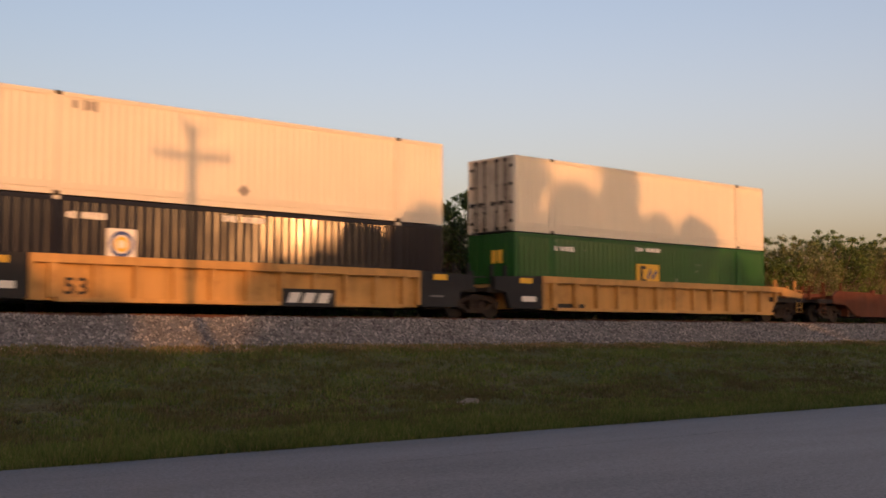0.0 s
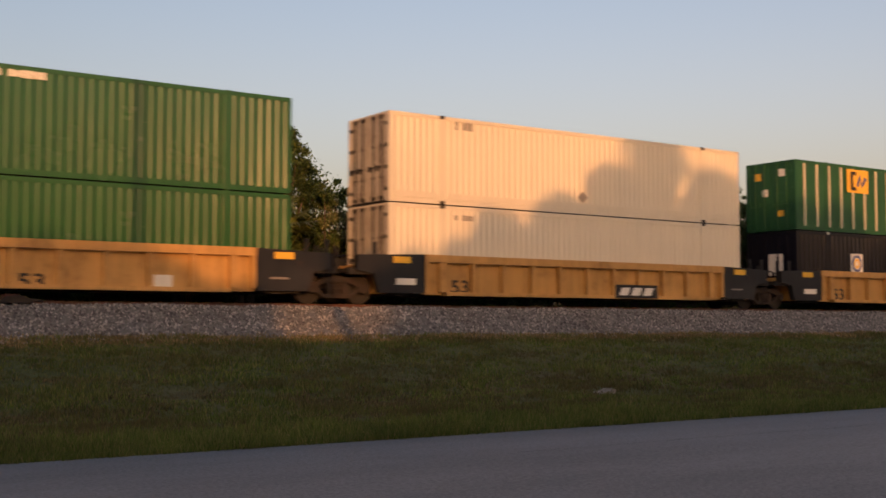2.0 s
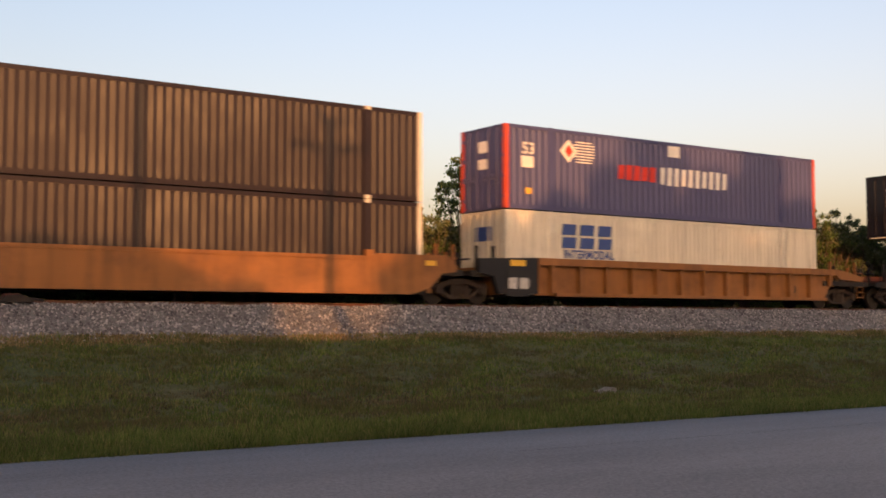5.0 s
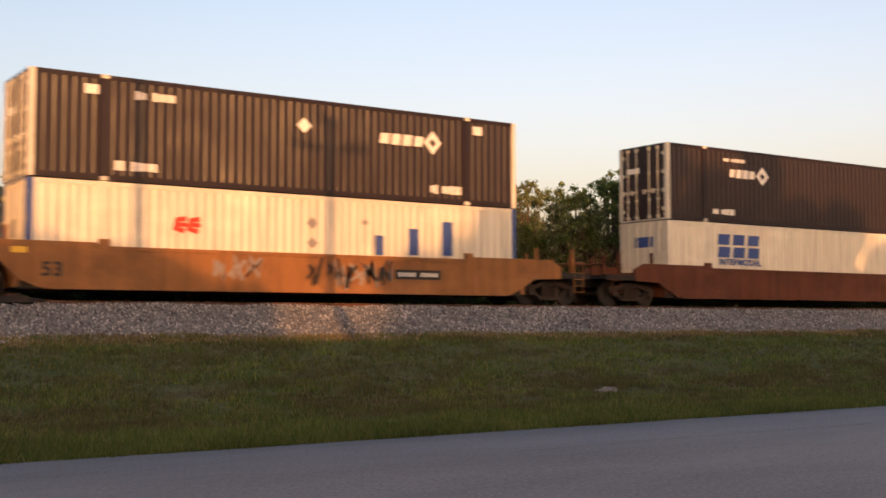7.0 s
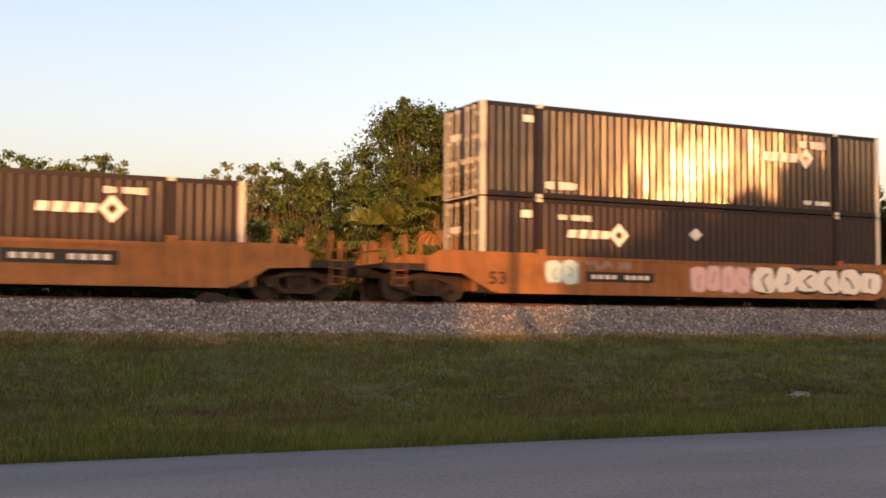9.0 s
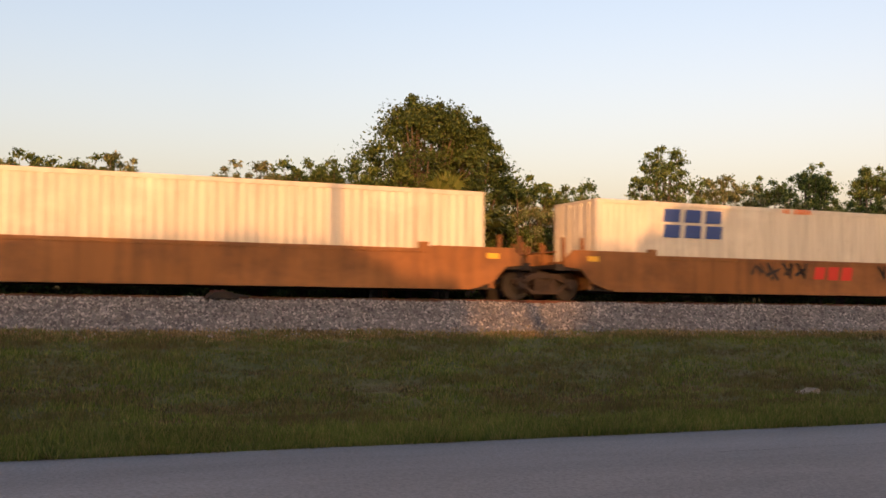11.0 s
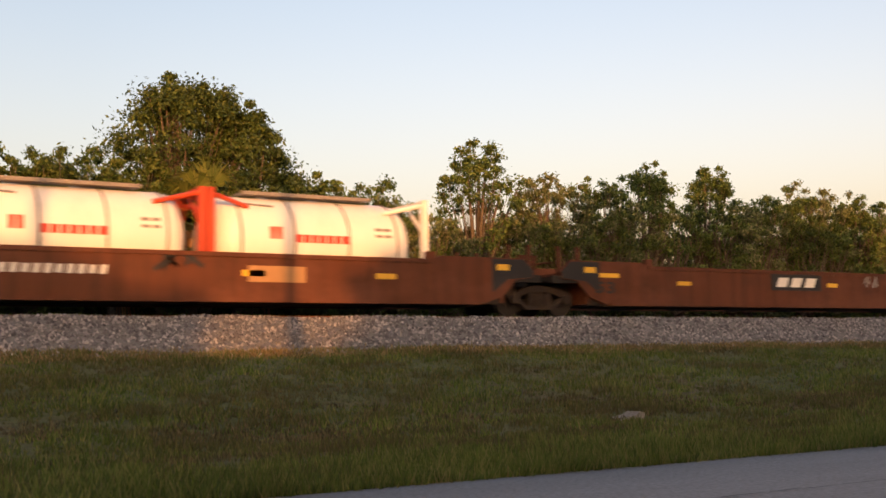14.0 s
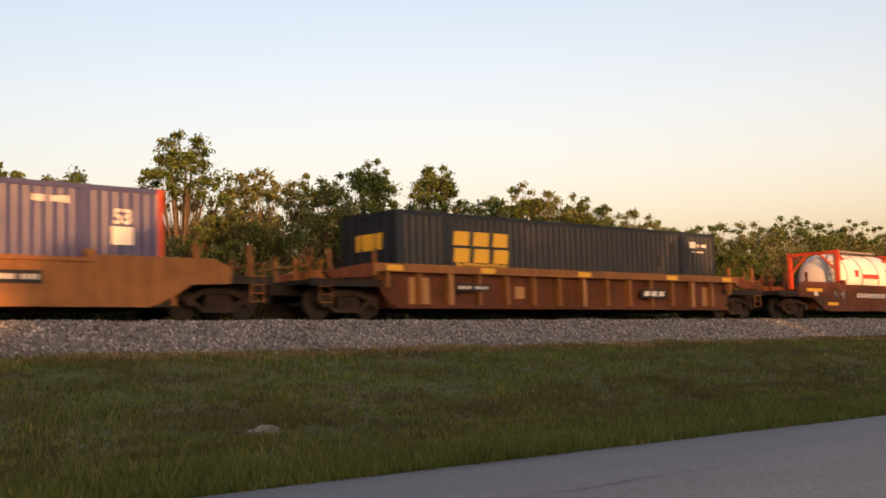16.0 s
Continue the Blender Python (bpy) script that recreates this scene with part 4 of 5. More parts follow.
# unit g
car = ride(well_car("amber rust-stained well car with ribbed sides", "ribbed", AMBER, ("shared", "free")), -85.77, 0)
stencil(car, "plate", "", -7.74, 0.72, 0.97, 0.87, -1.575)
stencil(car, "num", "black", 6.45, 0.76, 0.42, 0.28, -1.372)
load = ride(box53("cream-white freight container with blue lettering", CREAM, pitch=0.22, depth=0.03), -85.77, FLOOR)
end_mark(load, LONG, 0.00, 2.10, 1.00, 0.50, "blue")
stencil(load, "block3", "blue", -4.43, 2.07, 2.49, 0.89, -1.295)
letters("INTERMODAL", load, -4.35, 1.45, 2.34, 0.29, INK["blue"], -1.295)
load = ride(box53("violet-blue stacked freight container with red corner posts", BLUE, corner=RED, depth=0.026), -85.77, FLOOR + TALL + 0.045)
end_mark(load, LONG, 0.00, 2.20, 0.50, 0.40, "white")
end_mark(load, LONG, 0.00, 1.60, 0.50, 0.35, "white")
stencil(load, "stripes", "", -4.87, 2.14, 1.58, 0.81, -1.295)
stencil(load, "word5", "red", -1.99, 1.59, 1.95, 0.74, -1.295)
stencil(load, "word10", "white", 0.98, 1.58, 3.71, 0.92, -1.295)
stencil(load, "panel", "white", -0.09, 2.54, 0.60, 0.42, -1.295)
stencil(load, "num", "white", -7.08, 2.11, 0.50, 0.41, -1.295)
stencil(load, "panel", "white", -7.11, 1.63, 0.52, 0.39, -1.295)
stencil(load, "panel", "gold", -7.07, 0.63, 0.24, 0.21, -1.295)
# unit h
car = ride(well_car("amber rust-stained well car with smooth sides and graffiti", "plain", AMBER, ("shared", "shared")), -105.28, 0)
load = ride(umax("blue-black freight container with cream corner posts"), -105.28, FLOOR)
load = ride(umax("blue-black stacked container with cream corner posts"), -105.28, FLOOR + TALL + 0.045)
# unit i
car = ride(well_car("rust-brown well car with smooth sides", "plain", RUST, ("free", "shared")), -124.85, 0)
load = ride(box53("cream-white freight container with blue lettering", CREAM, pitch=0.22, depth=0.03), -124.85, FLOOR)
end_mark(load, LONG, 0.00, 2.10, 1.00, 0.40, "blue")
stencil(load, "block3", "blue", -4.20, 2.01, 2.52, 0.95, -1.295)
letters("INTERMODAL", load, -4.15, 1.39, 2.39, 0.24, INK["blue"], -1.295)
load = ride(umax("blue-black stacked container with cream corner posts"), -124.85, FLOOR + TALL + 0.045)
stencil(load, "word4", "white", -3.95, 1.94, 1.50, 0.45, -1.295)
stencil(load, "diamond_ring", "", -2.77, 1.93, 0.74, 0.73, -1.295)
stencil(load, "bars", "white", -4.40, 2.45, 1.23, 0.16, -1.295)
stencil(load, "bars", "white", -5.02, 0.40, 1.21, 0.24, -1.295)
# unit j
car = ride(well_car("amber rust-stained well car with smooth sides and graffiti", "plain", AMBER, ("shared", "free")), -148.17, 0)
stencil(car, "num", "black", -7.44, 0.83, 0.54, 0.38, -1.465)
stencil(car, "scrawl", "grey", -2.21, 0.99, 1.58, 0.89, -1.47)
stencil(car, "scrawl", "black", 1.59, 0.90, 3.07, 1.05, -1.47)
stencil(car, "scrawl", "grey", 2.13, 0.87, 2.42, 1.05, -1.47)
stencil(car, "plate", "", 4.02, 0.91, 1.71, 0.30, -1.47)
load = ride(box53("white stained container with partly scraped lettering", CREAM, pitch=0.28, depth=0.03, corner=INK["blue"]), -148.17, FLOOR)
end_mark(load, LONG, 0.20, 1.60, 0.60, 0.50, "grey")
stencil(load, "wings2", "", -3.61, 1.81, 0.91, 0.43, -1.295)
stencil(load, "diamond", "grey", 0.32, 2.05, 0.38, 0.38, -1.295)
stencil(load, "diamond", "grey", 0.33, 1.45, 0.38, 0.34, -1.295)
stencil(load, "diamond", "grey", 2.16, 2.15, 0.28, 0.21, -1.295)
stencil(load, "panel", "blue", 2.69, 1.46, 0.29, 0.62, -1.295)
stencil(load, "panel", "blue", 3.96, 1.61, 0.36, 0.85, -1.295)
stencil(load, "panel", "blue", 5.27, 1.76, 0.38, 1.10, -1.295)
load = ride(umax("blue-black stacked container with cream corner posts"), -148.17, FLOOR + TALL + 0.045)
stencil(load, "word4", "white", 3.51, 1.93, 1.70, 0.47, -1.295)
stencil(load, "diamond_ring", "", 4.69, 1.93, 0.66, 0.76, -1.295)
stencil(load, "diamond", "white", 0.03, 2.07, 0.50, 0.45, -1.295)
stencil(load, "bars", "white", -4.63, 2.41, 1.19, 0.25, -1.295)
stencil(load, "bars", "white", -5.16, 0.42, 1.23, 0.28, -1.295)
stencil(load, "bars", "white", 5.21, 0.43, 1.23, 0.30, -1.295)
stencil(load, "panel", "white", -6.42, 2.46, 0.37, 0.26, -1.295)
stencil(load, "panel", "white", 6.48, 2.48, 0.35, 0.28, -1.295)
# unit k
car = ride(well_car("amber rust-stained well car with smooth sides and graffiti", "plain", AMBER, ("shared", "shared")), -167.54, 0)
stencil(car, "num", "black", -7.53, 0.81, 0.52, 0.40, -1.465)
stencil(car, "scrawl", "red", -4.46, 0.79, 1.81, 1.01, -1.47)
stencil(car, "scrawl", "red", 3.10, 1.03, 1.92, 0.82, -1.47)
stencil(car, "ttx", "", -0.01, 1.02, 2.52, 0.53, -1.47)
load = ride(box53("grey-green ribbed container with gold lettering", GREYGREEN, pitch=0.36, depth=0.045), -167.54, FLOOR)
end_mark(load, LONG, -0.20, 2.10, 1.00, 0.60, "gold")
stencil(load, "block3", "gold", 2.00, 1.71, 2.53, 0.94, -1.295)
stencil(load, "panel", "gold", 0.09, 1.73, 0.17, 1.06, -1.295)
stencil(load, "panel", "gold", 3.75, 1.81, 0.19, 0.98, -1.295)
letters("How tomorrow moves", load, -2.08, 1.55, 3.75, 0.34, INK["gold"], -1.295)
stencil(load, "bars", "gold", -0.01, 2.54, 1.49, 0.18, -1.295)
stencil(load, "bars", "white", 4.90, 2.34, 1.25, 0.23, -1.295)
load = ride(umax("blue-black stacked container with cream corner posts"), -167.54, FLOOR + TALL + 0.045)
stencil(load, "word4", "white", -4.22, 1.89, 1.57, 0.48, -1.295)
stencil(load, "diamond_ring", "", -3.04, 1.91, 0.79, 0.70, -1.295)
stencil(load, "diamond", "white", 0.03, 2.03, 0.54, 0.45, -1.295)
stencil(load, "bars", "white", -4.68, 2.42, 1.23, 0.26, -1.295)
stencil(load, "bars", "white", -5.19, 0.41, 1.23, 0.25, -1.295)
stencil(load, "bars", "white", 5.24, 0.38, 1.21, 0.23, -1.295)
stencil(load, "panel", "white", -6.49, 2.47, 0.36, 0.23, -1.295)
stencil(load, "panel", "white", 6.46, 2.43, 0.45, 0.28, -1.295)
# unit l
car = ride(well_car("amber rust-stained well car with smooth sides and graffiti", "plain", AMBER, ("free", "shared")), -186.83, 0)
stencil(car, "num", "black", -7.58, 0.76, 0.58, 0.39, -1.465)
stencil(car, "scrawl", "paleblue", -5.33, 0.98, 1.16, 0.92, -1.47)
stencil(car, "scrawl", "grey", -3.60, 1.24, 1.69, 0.39, -1.47)
stencil(car, "plate", "", -3.17, 0.86, 2.56, 0.32, -1.47)
stencil(car, "scrawl", "pink", 0.79, 0.90, 2.45, 1.05, -1.47)
stencil(car, "scrawl_big", "white", 5.00, 0.90, 5.74, 1.05, -1.47)
load = ride(umax("blue-black freight container with cream corner posts"), -186.83, FLOOR)
stencil(load, "word4", "white", -4.24, 1.85, 1.61, 0.36, -1.295)
stencil(load, "diamond_ring", "", -3.11, 1.86, 0.73, 0.76, -1.295)
stencil(load, "diamond", "white", -0.09, 2.00, 0.51, 0.43, -1.295)
stencil(load, "bars", "white", -4.75, 2.35, 1.20, 0.20, -1.295)
stencil(load, "panel", "white", -6.50, 2.40, 0.36, 0.23, -1.295)
load = ride(umax("glossy blue-black stacked container with cream posts", GLOSSBLACK), -186.83, FLOOR + TALL + 0.045)
stencil(load, "word4", "white", 3.49, 1.90, 1.70, 0.43, -1.295)
stencil(load, "diamond_ring", "", 4.66, 1.92, 0.64, 0.71, -1.295)
stencil(load, "bars", "white", -5.26, 0.40, 1.13, 0.27, -1.295)
stencil(load, "bars", "white", 4.96, 2.40, 1.19, 0.28, -1.295)
stencil(load, "bars", "white", 5.14, 0.37, 1.19, 0.18, -1.295)
stencil(load, "panel", "white", -6.45, 2.43, 0.32, 0.21, -1.295)
# unit m
car = ride(well_car("amber rust-stained well car with smooth sides and graffiti", "plain", AMBER, ("shared", "free")), -210.27, 0)
stencil(car, "num", "black", -7.40, 0.74, 0.74, 0.39, -1.465)
stencil(car, "scrawl", "grey", -2.65, 1.09, 1.49, 0.59, -1.47)
stencil(car, "plate", "", 3.22, 1.02, 2.93, 0.37, -1.47)
load = ride(umax("single blue-black container with cream corner posts"), -210.27, FLOOR)
stencil(load, "word4", "white", 3.37, 1.96, 1.59, 0.36, -1.295)
stencil(load, "diamond_ring", "", 4.52, 1.96, 0.70, 0.76, -1.295)
stencil(load, "diamond", "white", -0.07, 2.10, 0.45, 0.42, -1.295)
stencil(load, "bars", "white", 4.85, 2.46, 1.14, 0.21, -1.295)
stencil(load, "panel", "white", -6.41, 2.52, 0.35, 0.26, -1.295)
# unit n
car = ride(well_car("amber rust-stained well car with smooth sides and graffiti", "plain", AMBER, ("shared", "shared")), -229.60, 0)
stencil(car, "word3", "red", 1.47, 1.04, 1.84, 0.62, -1.465)
stencil(car, "scrawl", "black", -0.90, 1.08, 2.47, 0.72, -1.47)
stencil(car, "scrawl", "black", 3.93, 1.14, 0.94, 0.51, -1.47)
load = ride(box53("cream-white freight container with blue lettering", CREAM, pitch=0.22, depth=0.03), -229.60, FLOOR)
stencil(load, "block3", "blue", -4.34, 2.20, 2.52, 0.98, -1.295)
stencil(load, "bars", "orange", 0.04, 2.79, 1.28, 0.18, -1.295)
stencil(load, "bars", "orange", 4.92, 2.53, 1.14, 0.25, -1.295)
# unit p
car = ride(well_car("amber rust-stained well car with smooth sides and graffiti", "plain", AMBER, ("free", "shared")), -249.72, 0)
stencil(car, "num", "black", -7.81, 0.59, 0.78, 0.43, -1.465)
load = ride(box53("cream-white corrugated container in the well", CREAM), -249.72, FLOOR)
end_mark(load, LONG, 0.00, 2.10, 1.10, 0.40, "blue")
# unit o
car = ride(well_car("rust-brown well car with smooth sides", "plain", RUST, ("shared", "free")), -273.27, 0)
stencil(car, "panel", "gold", -7.71, 1.08, 0.90, 0.13, -1.47)
stencil(car, "panel", "gold", -4.49, 0.96, 0.51, 0.13, -1.47)
stencil(car, "panel", "gold", -1.52, 0.98, 0.48, 0.14, -1.47)
stencil(car, "panel", "gold", 1.73, 0.93, 0.50, 0.13, -1.47)
stencil(car, "word11", "white", 3.35, 0.95, 2.66, 0.29, -1.465)
stencil(car, "num", "black", -7.67, 0.68, 0.58, 0.35, -1.465)
stencil(car, "panel", "tan", -3.49, 1.22, 0.60, 0.40, -1.47)
stencil(car, "panel", "white", -8.29, 1.00, 0.16, 0.22, -1.47)
ride(tank_container("white tank container with red end frames and red lettering", RED, RED), -276.33, FLOOR + 0.1)
ride(tank_container("white tank container with white and red end frames", RED, TANK), -270.21, FLOOR + 0.1)
# unit u
car = ride(well_car("empty rust-brown well car with smooth sides", "plain", RUST, ("shared", "shared")), -292.87, 0)
stencil(car, "ttx", "", 0.19, 1.09, 2.30, 0.51, -1.47)
stencil(car, "panel", "gold", 1.90, 1.03, 0.48, 0.13, -1.47)
stencil(car, "panel", "gold", 5.16, 1.01, 0.47, 0.12, -1.47)
stencil(car, "panel", "gold", 8.43, 1.29, 0.46, 0.21, -1.47)
stencil(car, "scrawl", "grey", 6.67, 1.09, 1.39, 0.69, -1.47)
stencil(car, "scrawl", "grey", 3.86, 1.19, 0.82, 0.50, -1.47)
stencil(car, "num", "black", -7.74, 0.82, 0.70, 0.33, -1.465)
stencil(car, "panel", "gold", -7.66, 1.16, 0.87, 0.12, -1.47)
stencil(car, "panel", "gold", -4.69, 0.98, 0.54, 0.12, -1.47)
# unit q
car = ride(well_car("rust-brown well car with smooth sides", "plain", RUST, ("free", "shared")), -312.47, 0)
stencil(car, "word11", "white", -3.69, 0.99, 2.64, 0.28, -1.465)
stencil(car, "scrawl", "grey", -6.57, 1.04, 0.98, 0.50, -1.47)
stencil(car, "scrawl", "black", -0.76, 1.20, 1.24, 0.47, -1.47)
stencil(car, "num", "black", -8.10, 0.76, 0.68, 0.33, -1.465)
stencil(car, "panel", "gold", -8.60, 1.19, 1.23, 0.13, -1.47)
stencil(car, "panel", "gold", -7.12, 0.61, 0.82, 0.13, -1.47)
stencil(car, "panel", "gold", 1.09, 0.98, 0.59, 0.15, -1.47)
stencil(car, "panel", "gold", 4.68, 0.98, 0.58, 0.14, -1.47)
stencil(car, "panel", "tan", 1.69, 0.97, 1.50, 0.39, -1.47)
stencil(car, "panel", "white", -8.50, 1.03, 0.25, 0.18, -1.47)
ride(tank_container("white tank container with red end frames and red lettering", RED, RED), -315.53, FLOOR + 0.1)
ride(tank_container("white tank container with white and red end frames", RED, TANK), -309.41, FLOOR + 0.1)
# unit r
# amber trim puts the light on ribs and chord into their colour
car = ride(well_car("rust-brown well car, ribs and chord coloured amber as if lit", "ribbed", RUST, ("free", "free"), AMBER), -336.16, 0)
stencil(car, "ttx", "", 3.79, 0.87, 1.51, 0.30, -1.575)
stencil(car, "plate", "", -5.27, 0.94, 1.44, 0.22, -1.575)
stencil(car, "panel", "tan", -2.99, 0.83, 0.42, 0.39, -1.372)
stencil(car, "panel", "tan", 7.41, 0.81, 0.77, 0.72, -1.372)
stencil(car, "panel", "tan", -7.30, 0.80, 0.80, 0.85, -1.372)
# tan strips paint the light that three of the ribs catch
for x in (-6.175, 0.0, 6.175):
    stencil(car, "panel", "tan", x, 0.86, 0.14, 0.92, -1.575)
for x in (-8.4, -4.6, 0.0, 4.9, 8.4):
    stencil(car, "panel", "gold", x, 1.47, 0.62, 0.16, -1.585)
load = ride(box53("slate-blue corrugated container with large gold lettering", SLATE), -336.16, FLOOR)
end_mark(load, LONG, 0.00, 2.00, 1.20, 0.50, "gold")
stencil(load, "block3", "gold", -4.57, 1.87, 2.57, 1.01, -1.295)
letters("INTERMODAL", load, -4.51, 1.27, 2.31, 0.20, INK["gold"], -1.295)
stencil(load, "panel", "white", 6.68, 2.42, 0.37, 0.23, -1.295)
stencil(load, "bars", "white", 7.25, 2.40, 0.60, 0.15, -1.295)
stencil(load, "bars", "white", 6.98, 2.16, 0.74, 0.07, -1.295)
stencil(load, "panel", "black", 5.35, 2.25, 0.33, 0.41, -1.295)
stencil(load, "panel", "black", 4.47, 1.74, 0.41, 0.42, -1.295)
# unit s
car = ride(well_car("amber rust-stained well car with smooth sides and graffiti", "plain", AMBER, ("free", "free")), -359.93, 0)
stencil(car, "plate", "", 4.28, 0.97, 1.13, 0.30, -1.47)
load = ride(box53("violet-blue container with red corner posts", BLUE, corner=RED, depth=0.026), -359.93, FLOOR)
stencil(load, "num", "white", 6.96, 2.16, 0.45, 0.37, -1.295)
stencil(load, "panel", "white", 6.95, 1.68, 0.55, 0.44, -1.295)
stencil(load, "bars", "white", 5.14, 2.48, 0.91, 0.18, -1.295)
# the car ahead, empty
car = ride(well_car("empty rust-brown well car with smooth sides", "plain", RUST, ("free", "free")), 62.5, 0)


# ---- rails, sleepers and lineside things ----
for y in (TRACK - 0.7525, TRACK + 0.7525):
    r = Shape().prism([(-480, 0), (520, 0), (520, 0.02), (-480, 0.02)], -0.075, 0.075)
    r.box(-480, 520, -0.012, 0.012, 0.02, 0.14).box(-480, 520, -0.036, 0.036, 0.135, 0.172)
    solid("rail", r.moved(0, y, RAIL - 0.172), RAILSTEEL, "rusty brown steel running rail", "rail", "structure")
tie = Shape().box(-0.11, 0.11, -1.3, 1.3, -0.18, 0).mesh("sleeper")
bed_track = thing("sleeper_row", "dark creosoted timber sleepers under the rails", "sleepers")
tagged(bed_track, kind="structure")
for i in range(200):
    t = part("sleeper", tie, BARK, bed_track)
    t.location = (-10 + i * 0.5, TRACK, RAIL - 0.174)

box = thing("switch_box", "low dark rusty switch machine on the ballast edge", "switch box", m=pose(7.55, 29.5, 2.08, 0, 0, 4))
part("housing", Shape().prism([(-0.42, 0), (0.42, 0), (0.36, 0.10), (0.1, 0.19), (-0.28, 0.15)], -0.2, 0.2), STEEL, box)
part("lid", Shape().box(-0.26, 0.06, -0.16, 0.16, 0.15, 0.21), MAROON, box)
part("rod", Shape().tube((0.3, 0, 0.1), (0.75, 0.1, 0.05), 0.035), STEEL, box)

slab_stone = Shape().prism([(-0.30, -0.06), (0.24, -0.06), (0.26, 0.11), (0.18, 0.14), (0.08, 0.09), (-0.10, 0.06), (-0.25, 0.0)], -0.16, 0.16)
solid("concrete_lump", slab_stone.moved(17.12, 19.00, 0.07), CONCRETE, "pale broken concrete lump lying in the grass", "concrete")
solid("paper_scrap", Shape().prism([(-0.07, 0), (0.08, 0.0), (0.05, 0.05), (-0.04, 0.06)], -0.05, 0.05).moved(9.67, 25.90, 1.22), INK["white"], "small white scrap at the ballast's foot", "litter")


# ---- loose stones and grass ----
def scatter(count, place, make, seed):
    """Many small pieces in one mesh: make gives corner offsets and faces for each place."""
    g = np.random.default_rng(seed)
    xy = place(g, count)
    verts, faces, k = [], [], 0
    for x, y, z in xy:
        v, f = make(g, x, y)
        verts += [(x + a, y + b, z + c) for a, b, c in v]
        faces += [tuple(i + k for i in q) for q in f]
        k += len(v)
    s = Shape()
    s.v, s.f = verts, faces
    return s


def raw(shape, name):
    me = bpy.data.meshes.new(name)
    me.from_pydata(shape.v, [], shape.f)
    me.materials.append(None)
    return me


def stone_places(g, n):
    x = 1.2 + 64 * g.random(n) ** 1.25
    y = 25.6 + 4.6 * g.random(n) ** 0.9
    return [(a, b, bed(a, b) if b > 26 else lie(a, b)) for a, b in zip(x, y)]


def stone_make(g, px, py):
    r = 0.028 + 0.035 * g.random()
    d = g.uniform(0.6, 1.3, 6) * r
    v = [(d[0], 0, 0), (-d[1], 0, 0), (0, d[2], 0), (0, -d[3], 0), (0, 0, d[4]), (0, 0, -d[5])]
    a = g.random() * 6.28
    c, s = math.cos(a), math.sin(a)
    tilt = g.uniform(-0.4, 0.4)
    v = [(x * c - y * s, x * s + y * c, z + tilt * x) for x, y, z in v]
    return v, [(0, 2, 4), (2, 1, 4), (1, 3, 4), (3, 0, 4), (2, 0, 5), (1, 2, 5), (3, 1, 5), (0, 3, 5)]


stones = raw(scatter(30000, stone_places, stone_make, 3), "ballast_stones")
tagged(part("ballast_stones", stones, STONE, None), "loose grey crushed stones on the bank", "ballast", kind="stuff")


def grass_places(g, n):
    x = 0.2 + 66 * g.random(n) ** 1.3
    y = 13.95 + 12.2 * g.random(n) ** 1.15
    keep = [(a, b) for a, b in zip(x, y) if a > b * 0.05 and noise.noise(Vector((a * 0.35, b * 0.7, 7))) > -0.95 + 0.4 * g.random() * (16.5 < b < 22)]
    return [(a, b, lie(a, b) - 0.01) for a, b in keep]


def edge_places(g, n):
    x = 0.5 + 50 * g.random(n) ** 1.3
    y = 13.9 + 1.7 * g.random(n) ** 1.4
    return [(a, b, lie(a, b) - 0.01) for a, b in zip(x, y)]


def foot_places(g, n):
    x = 1.5 + 64 * g.random(n) ** 1.2
    y = g.normal(25.75, 0.28, n)
    return [(a, b, max(lie(a, b), bed(a, b) if b > 26 else 0) - 0.01) for a, b in zip(x, y)]


def tuft(g, low, high, wide, count):
    """Blades that rise from one root and lean outwards."""
    v, f = [], []
    h = g.uniform(low, high)
    for i in range(count):
        a = g.random() * 6.28
        ox, oy = g.uniform(-wide, wide, 2)
        w = 0.008 + 0.009 * g.random()
        lx, ly = g.uniform(-0.55, 0.55, 2) * h
        c, s = math.cos(a) * w, math.sin(a) * w
        k = len(v)
        hh = h * g.uniform(0.6, 1.2)
        v += [(ox - c, oy - s, 0), (ox + c, oy + s, 0), (ox + lx, oy + ly, hh)]
        f.append((k, k + 1, k + 2))
    return v, f


def lush(x, y):
    """Between 0 and 1: how tall the grass has grown at a place."""
    return min(1.0, max(0.0, 0.5 + 0.75 * noise.noise(Vector((x * 0.55, y * 0.9, 3))) + 0.45 * noise.noise(Vector((x * 1.9, y * 2.6, 8)))))


def grass_make(g, px, py):
    k = 0.4 + 1.15 * lush(px, py)
    return tuft(g, 0.05 * k, 0.135 * k, 0.07, 5)


def verge_make(g, px, py):
    k = 0.65 + 0.6 * lush(px * 1.6, py)
    return tuft(g, 0.09 * k, 0.20 * k, 0.08, 6)


def dry_make(g, px, py):
    return tuft(g, 0.03, 0.10, 0.10, 6)


def straw_make(g, px, py):
    return tuft(g, 0.04, 0.12, 0.07, 5)


def dry_places(g, n):
    x = 0.2 + 60 * g.random(n) ** 1.3
    y = g.normal(19.0, 1.7, n)
    keep = [(a, b) for a, b in zip(x, y) if 15.6 < b < 24.5 and noise.noise(Vector((a * 0.28, b * 0.8, 11))) + 0.6 * noise.noise(Vector((a * 1.2, b * 2.2, 4))) > 0.02]
    return [(a, b, lie(a, b) - 0.005) for a, b in keep]


